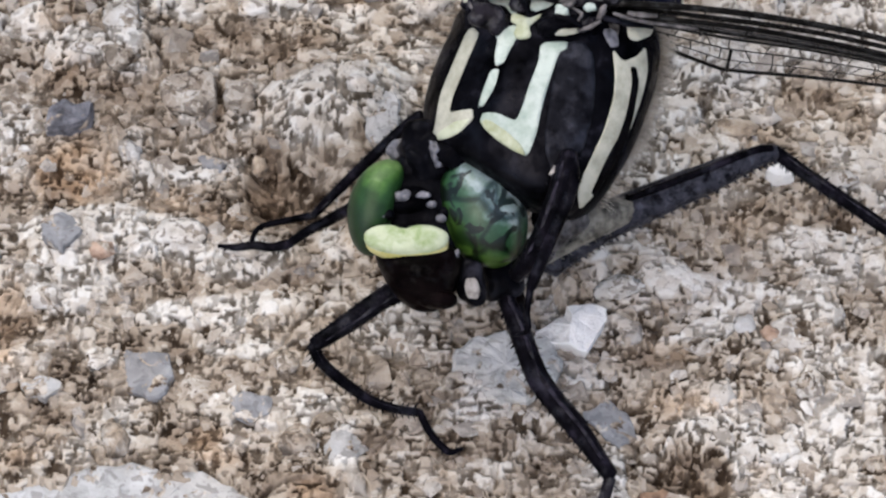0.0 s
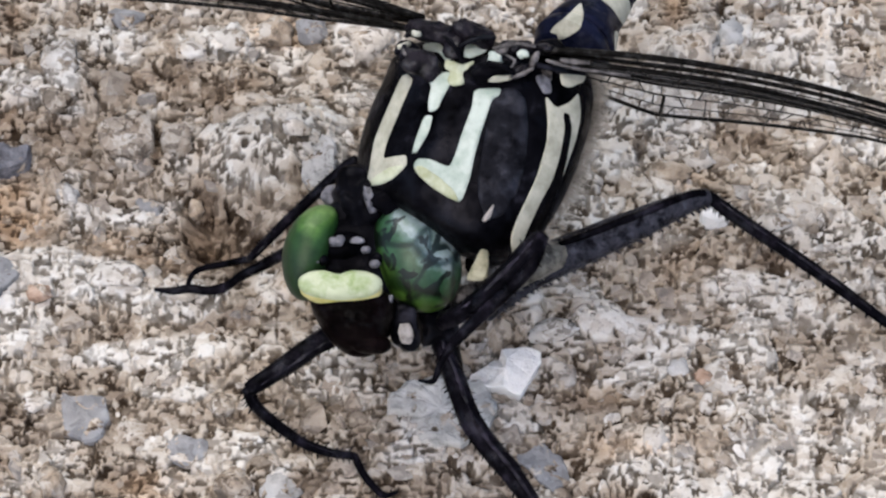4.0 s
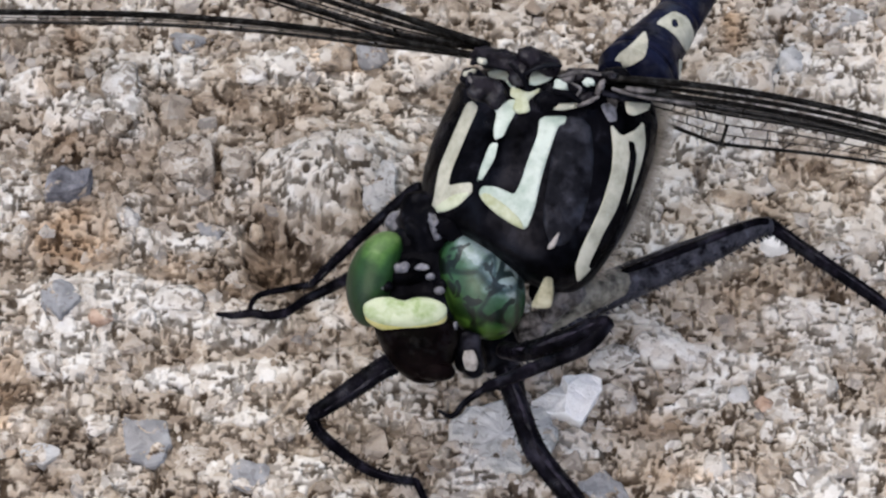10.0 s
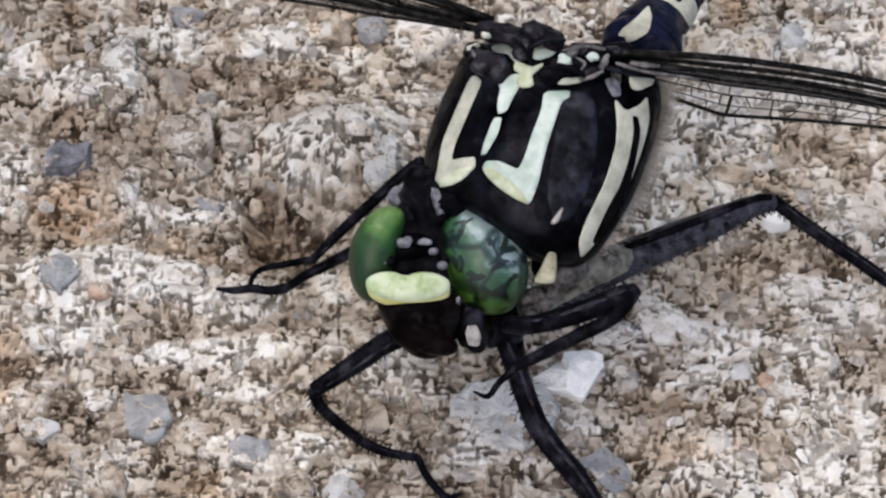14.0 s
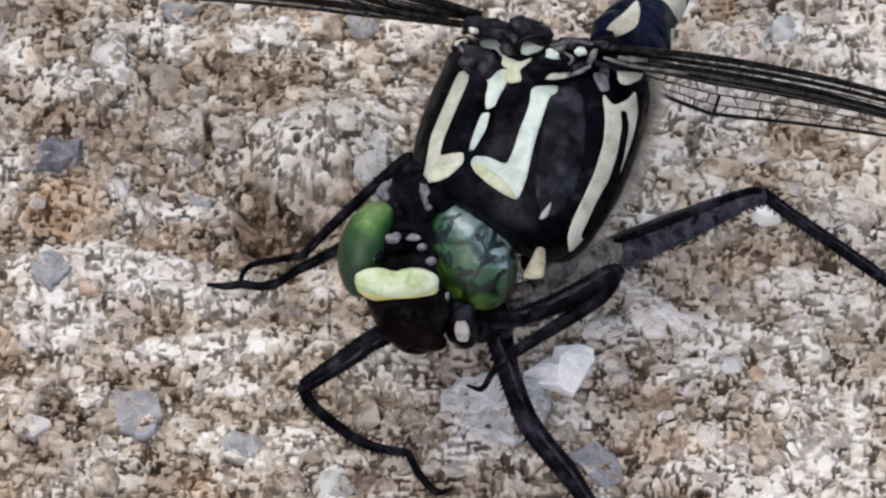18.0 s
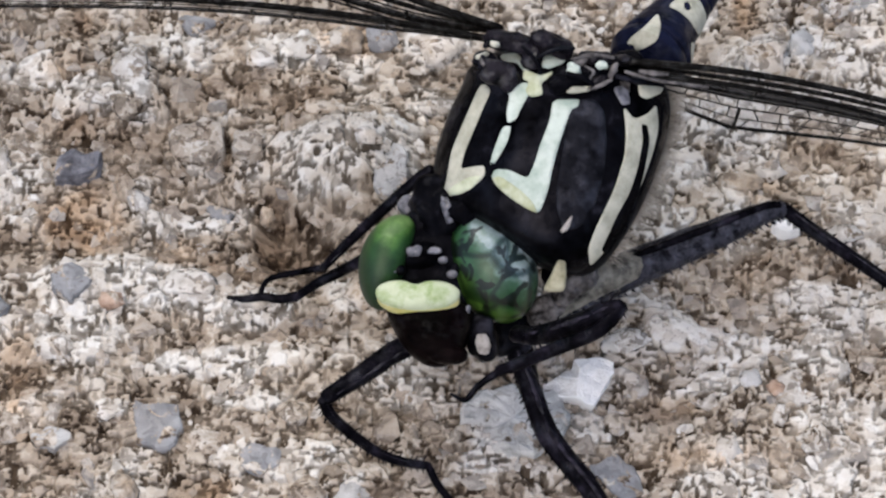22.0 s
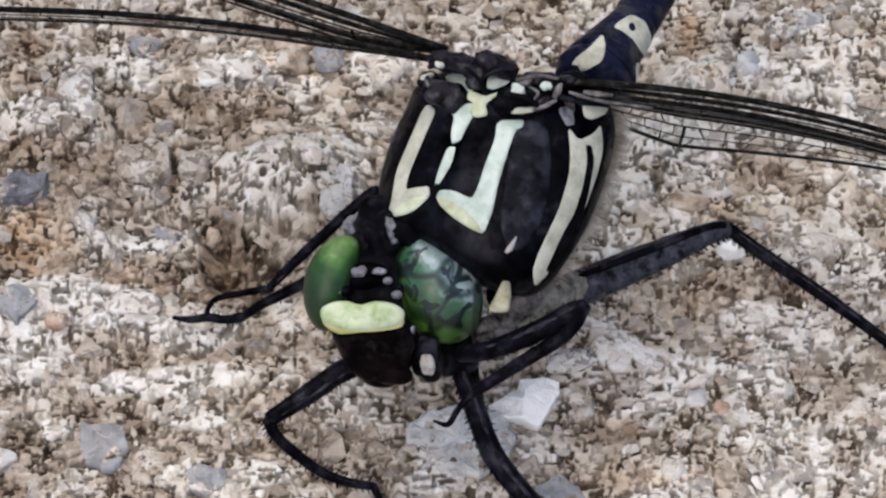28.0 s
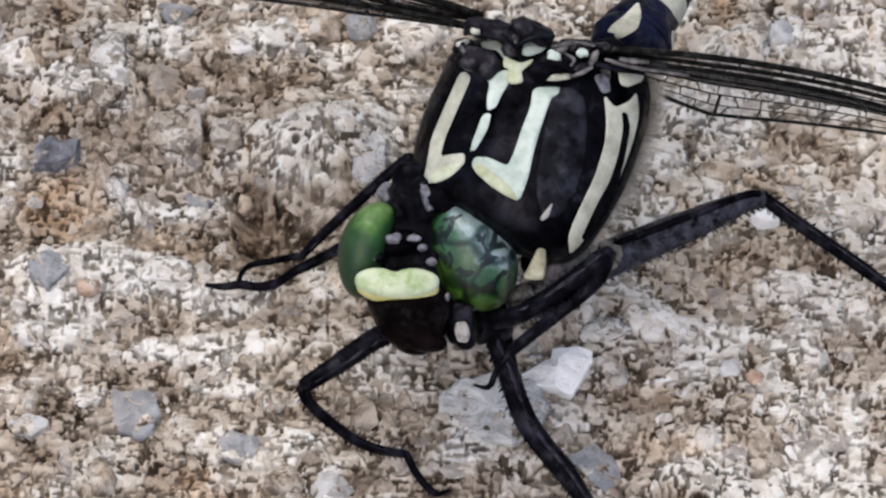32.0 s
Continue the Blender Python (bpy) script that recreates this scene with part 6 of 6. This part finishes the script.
def wing(name, root, tip, lean, deep, seed, kink=0.12, droop=0.0, twist=0.0):
    """One wing: a thin clear membrane with a stiff front edge, lengthwise veins and many cross veins.
    lean: how far the hind edge leans forward, easing by twist along the span; droop: how the span curves down."""
    root, tip = Vector(root), Vector(tip)
    chord = draw(0, lean, -1.0).normalized()
    span = tip - root
    up = span.normalized().cross(chord).normalized()
    up = up if up.dot(E2) > 0 else -up
    rnd = random.Random(seed)

    def width(s):
        w = 0.16 + 0.70 * s / kink if s < kink else 0.86 + 0.14 * math.sin(min(1, (s - kink) / 0.35) * math.pi / 2)
        return deep * w * max(0.02, 1 - max(0, (s - 0.62) / 0.38) ** 2.4) ** 0.5

    def at(s, c):
        fold = 0.10 * math.sin(c * 24.0) * (1 - c) * min(1, s * 12)
        bend = s * s if s < 0.5 else s - 0.25
        return root + span * s + draw(0, min(max(-0.03, lean), lean + twist * s), -1.0).normalized() * (width(s) * c) + up * fold - E2 * droop * bend

    bm = bmesh.new()
    ns, nc = 70, 26
    g = [[bm.verts.new(at(i / ns, j / nc)) for j in range(nc + 1)] for i in range(ns + 1)]
    for i in range(ns):
        for j in range(nc):
            bm.faces.new((g[i][j], g[i + 1][j], g[i + 1][j + 1], g[i][j + 1]))
    film = part(name, bm, MEMBRANE, fly, "clear wing with a net of black veins", pivot=root)
    lines = FORE_LINES if name == "forewing" else HIND_LINES
    for k, (c, r) in enumerate(lines):
        bm = bmesh.new()
        n = 28
        tube(bm, [at(s / n, c) for s in range(n + 1)], [r * (1.25 - 0.6 * s / n) for s in range(n + 1)], 1, 5)
        part("front_vein" if k == 0 else "vein", bm, VEIN, film, "stiff black front edge" if k == 0 else "")
    bm = bmesh.new()
    for (a, _), (b, _) in zip(lines, lines[1:]):
        s = 0.015 + rnd.random() * 0.02
        while s < 0.97:
            tube(bm, [at(s, a), at(s + rnd.uniform(-0.012, 0.012), b)], [0.036, 0.036], 1, 4)
            s += rnd.uniform(0.028, 0.06)
    tube(bm, [at(kink, 0.5), at(kink, 1.0)], [0.09, 0.09], 2, 5)
    part("vein_net", bm, VEIN, film, "fine black cross veins")
    bm = bmesh.new()
    tube(bm, [at(0.84, 0.03), at(0.90, 0.03)], [0.3, 0.3], 3, 6, 0.3)
    part("wing_spot", bm, VEIN, film, "dark spot near the wing tip")
    return film


def build_wings():
    near = [wing("forewing", (7.88, 3.67, 15.00), (47.47, 4.59, 11.52), -0.13, 8.5, 1, 0.12, 12.7, 0.18),
            wing("hindwing", (8.37, 3.23, 14.60), (45.80, 3.73, 9.83), -0.284, 10.0, 2, 0.150, 10.8, 0.565)]
    far = [wing("forewing", (2.29, 5.41, 15.20), (-35.70, 22.85, 12.50), -0.12, 8.5, 3),
           wing("hindwing", (2.29, 4.96, 14.80), (-37.17, 16.33, 13.70), 0.005, 10.0, 4, 0.14, 7.8)]
    return near, far


thorax = build_thorax()
plates(thorax)
build_hair(thorax)
build_head()
fore_femur, fore_tibia, HIP, KNEE = build_legs()
build_abdomen()
near_wings, far_wings = build_wings()
build_stones()
build_pebbles()
build_grit()


# ---- what moves: the foreleg that strokes the eye ----
# seconds, lift of the thigh, folding of the shin, raising of the knee, in degrees from the resting pose
STROKES = [
    (0.0, 43, 12, 0), (0.3, 0, 2, 0), (0.5, 1, 2, 0), (0.6, 18, 6, 0), (0.7, 40, 12, 0), (0.8, 17, 6, 0), (0.9, 3, 2, 0), (1.0, -1, 2, 0),
    (1.2, 2, 2, 0), (1.5, 3, 3, 0), (1.8, 0, 0, 0), (2.0, 42, 12, 0), (2.1, 22, 8, 0), (2.4, 2, 2, 0), (2.7, 42, 12, 0), (3.0, -2, 2, 0),
    (3.3, 2, 2, 0), (3.6, 16, 10, 0), (3.9, 46, 13, 0), (4.0, 20, 10, 0), (4.2, 2, 2, 0), (4.5, 0, 0, 0), (5.0, 20, 8, 0), (5.5, 0, 2, 0),
]
STROKES += [
    (6.0, 2, 2, 0), (6.5, -4, 7, 22), (7.0, 2, 2, 0), (7.5, 0, 2, 0), (8.0, -4, 7, 22), (8.5, 3, 2, 0), (9.0, 0, 0, 0), (9.5, -1, 2, 0),
    (10.0, -4, 7, 22), (10.5, -1, 3, 0), (11.0, 42, 12, 0), (11.5, -2, 1, 0), (12.0, -3, 2, 0), (12.5, 15, 8, 0), (13.0, 43, 12, 0), (13.5, 0, 3, 0),
    (14.0, -4, 2, 0), (14.5, 2, 2, 0), (15.0, 0, 2, 0), (15.5, 18, 8, 0), (16.0, 4, 4, 0), (16.5, 20, 10, 0), (17.0, 18, 9, 0), (17.5, -1, 3, 0),
]
STROKES += [
    (18.0, 3, 4, 0), (18.5, 5, 4, 0), (19.0, 5, 4, 0), (19.5, -4, 7, 22), (20.0, -2, 2, 0), (20.5, -1, 3, 0), (21.0, 5, 4, 0), (21.5, -1, 4, 0),
    (22.0, -4, 7, 22), (22.5, 4, 4, 0), (23.0, 5, 4, 0), (23.5, 4, 4, 0), (24.0, -4, 7, 22), (24.5, 3, 4, 0), (25.0, 6, 4, 0), (25.5, 8, 4, 0),
    (26.0, 20, 8, 0), (26.5, 5, 4, 0), (27.0, 6, 4, 0), (27.5, 18, 10, 0), (27.8, 3, 3, 0), (28.0, 2, 3, 0), (28.1, 14, 8, 0), (28.2, 40, 12, 0),
]
STROKES += [
    (28.3, 25, 10, 0), (28.4, 10, 7, 0), (28.6, 8, 6, 0), (28.7, 26, 10, 0), (28.8, 18, 8, 0), (29.0, 12, 6, 0), (29.3, 4, 3, 0), (29.6, 8, 4, 0),
    (29.9, 7, 4, 0), (30.2, 8, 4, 0), (30.5, 10, 5, 0), (30.8, 26, 10, 0), (30.9, 6, 6, 10), (31.0, -4, 7, 22), (31.2, 24, 10, 0), (31.4, 16, 7, 0),
    (31.7, 1, 2, 0), (32.0, 12, 6, 0),
]


# seconds and the dip of the wings in degrees
DIPS = [
    (0.0, 0), (3.5, 0), (4.5, 0.5), (6.5, 0), (9.0, 0.4), (10.0, 0.9), (12.5, 0.6), (12.6, 1.4), (12.8, 2.6), (12.9, 3.6), (13.1, 3.7), (13.2, 1.6), (13.3, 0.7), (13.5, -0.2), (13.7, -3.8), (13.9, -3.8),
    (14.0, -1.5), (14.1, -1.0), (14.5, -0.4), (16.5, 1.3), (20.5, 1.1), (21.0, -0.5), (21.5, 0.9), (23.5, 1.1), (25.5, 0.8), (27.5, 0), (28.5, 0), (32.0, 0),
]


def motions():
    for wings, share in ((near_wings, -1.0), (far_wings, 1.0)):
        for w in wings:
            at_root = Matrix.Translation(w.location.copy())
            walk(w, [(t, at_root @ Matrix.Rotation(radians(dip * share), 4, E3)) for t, dip in DIPS])
    at_hip = Matrix.Translation(fore_femur.location.copy())
    at_knee = Matrix.Translation(fore_tibia.location.copy())
    along = KNEE - HIP
    hinge = along.cross(E3).normalized()
    rise = lambda deg: Matrix.Rotation(radians(deg), 4, hinge)
    # the hip swings outwards as the thigh comes up
    swing = lambda lift: Matrix.Translation(draw(0.45, 0.1) * MM * (max(0, lift) / 42) ** 2)
    walk(fore_femur, [(t, at_hip @ swing(lift) @ Matrix.Rotation(radians(lift + 3 * (max(0, lift) / 42) ** 2), 4, E3) @ rise(tuck)) for t, lift, fold, tuck in STROKES])
    walk(fore_tibia, [(t, at_knee @ rise(-tuck) @ Matrix.Rotation(radians(-fold), 4, E3)) for t, lift, fold, tuck in STROKES])


motions()
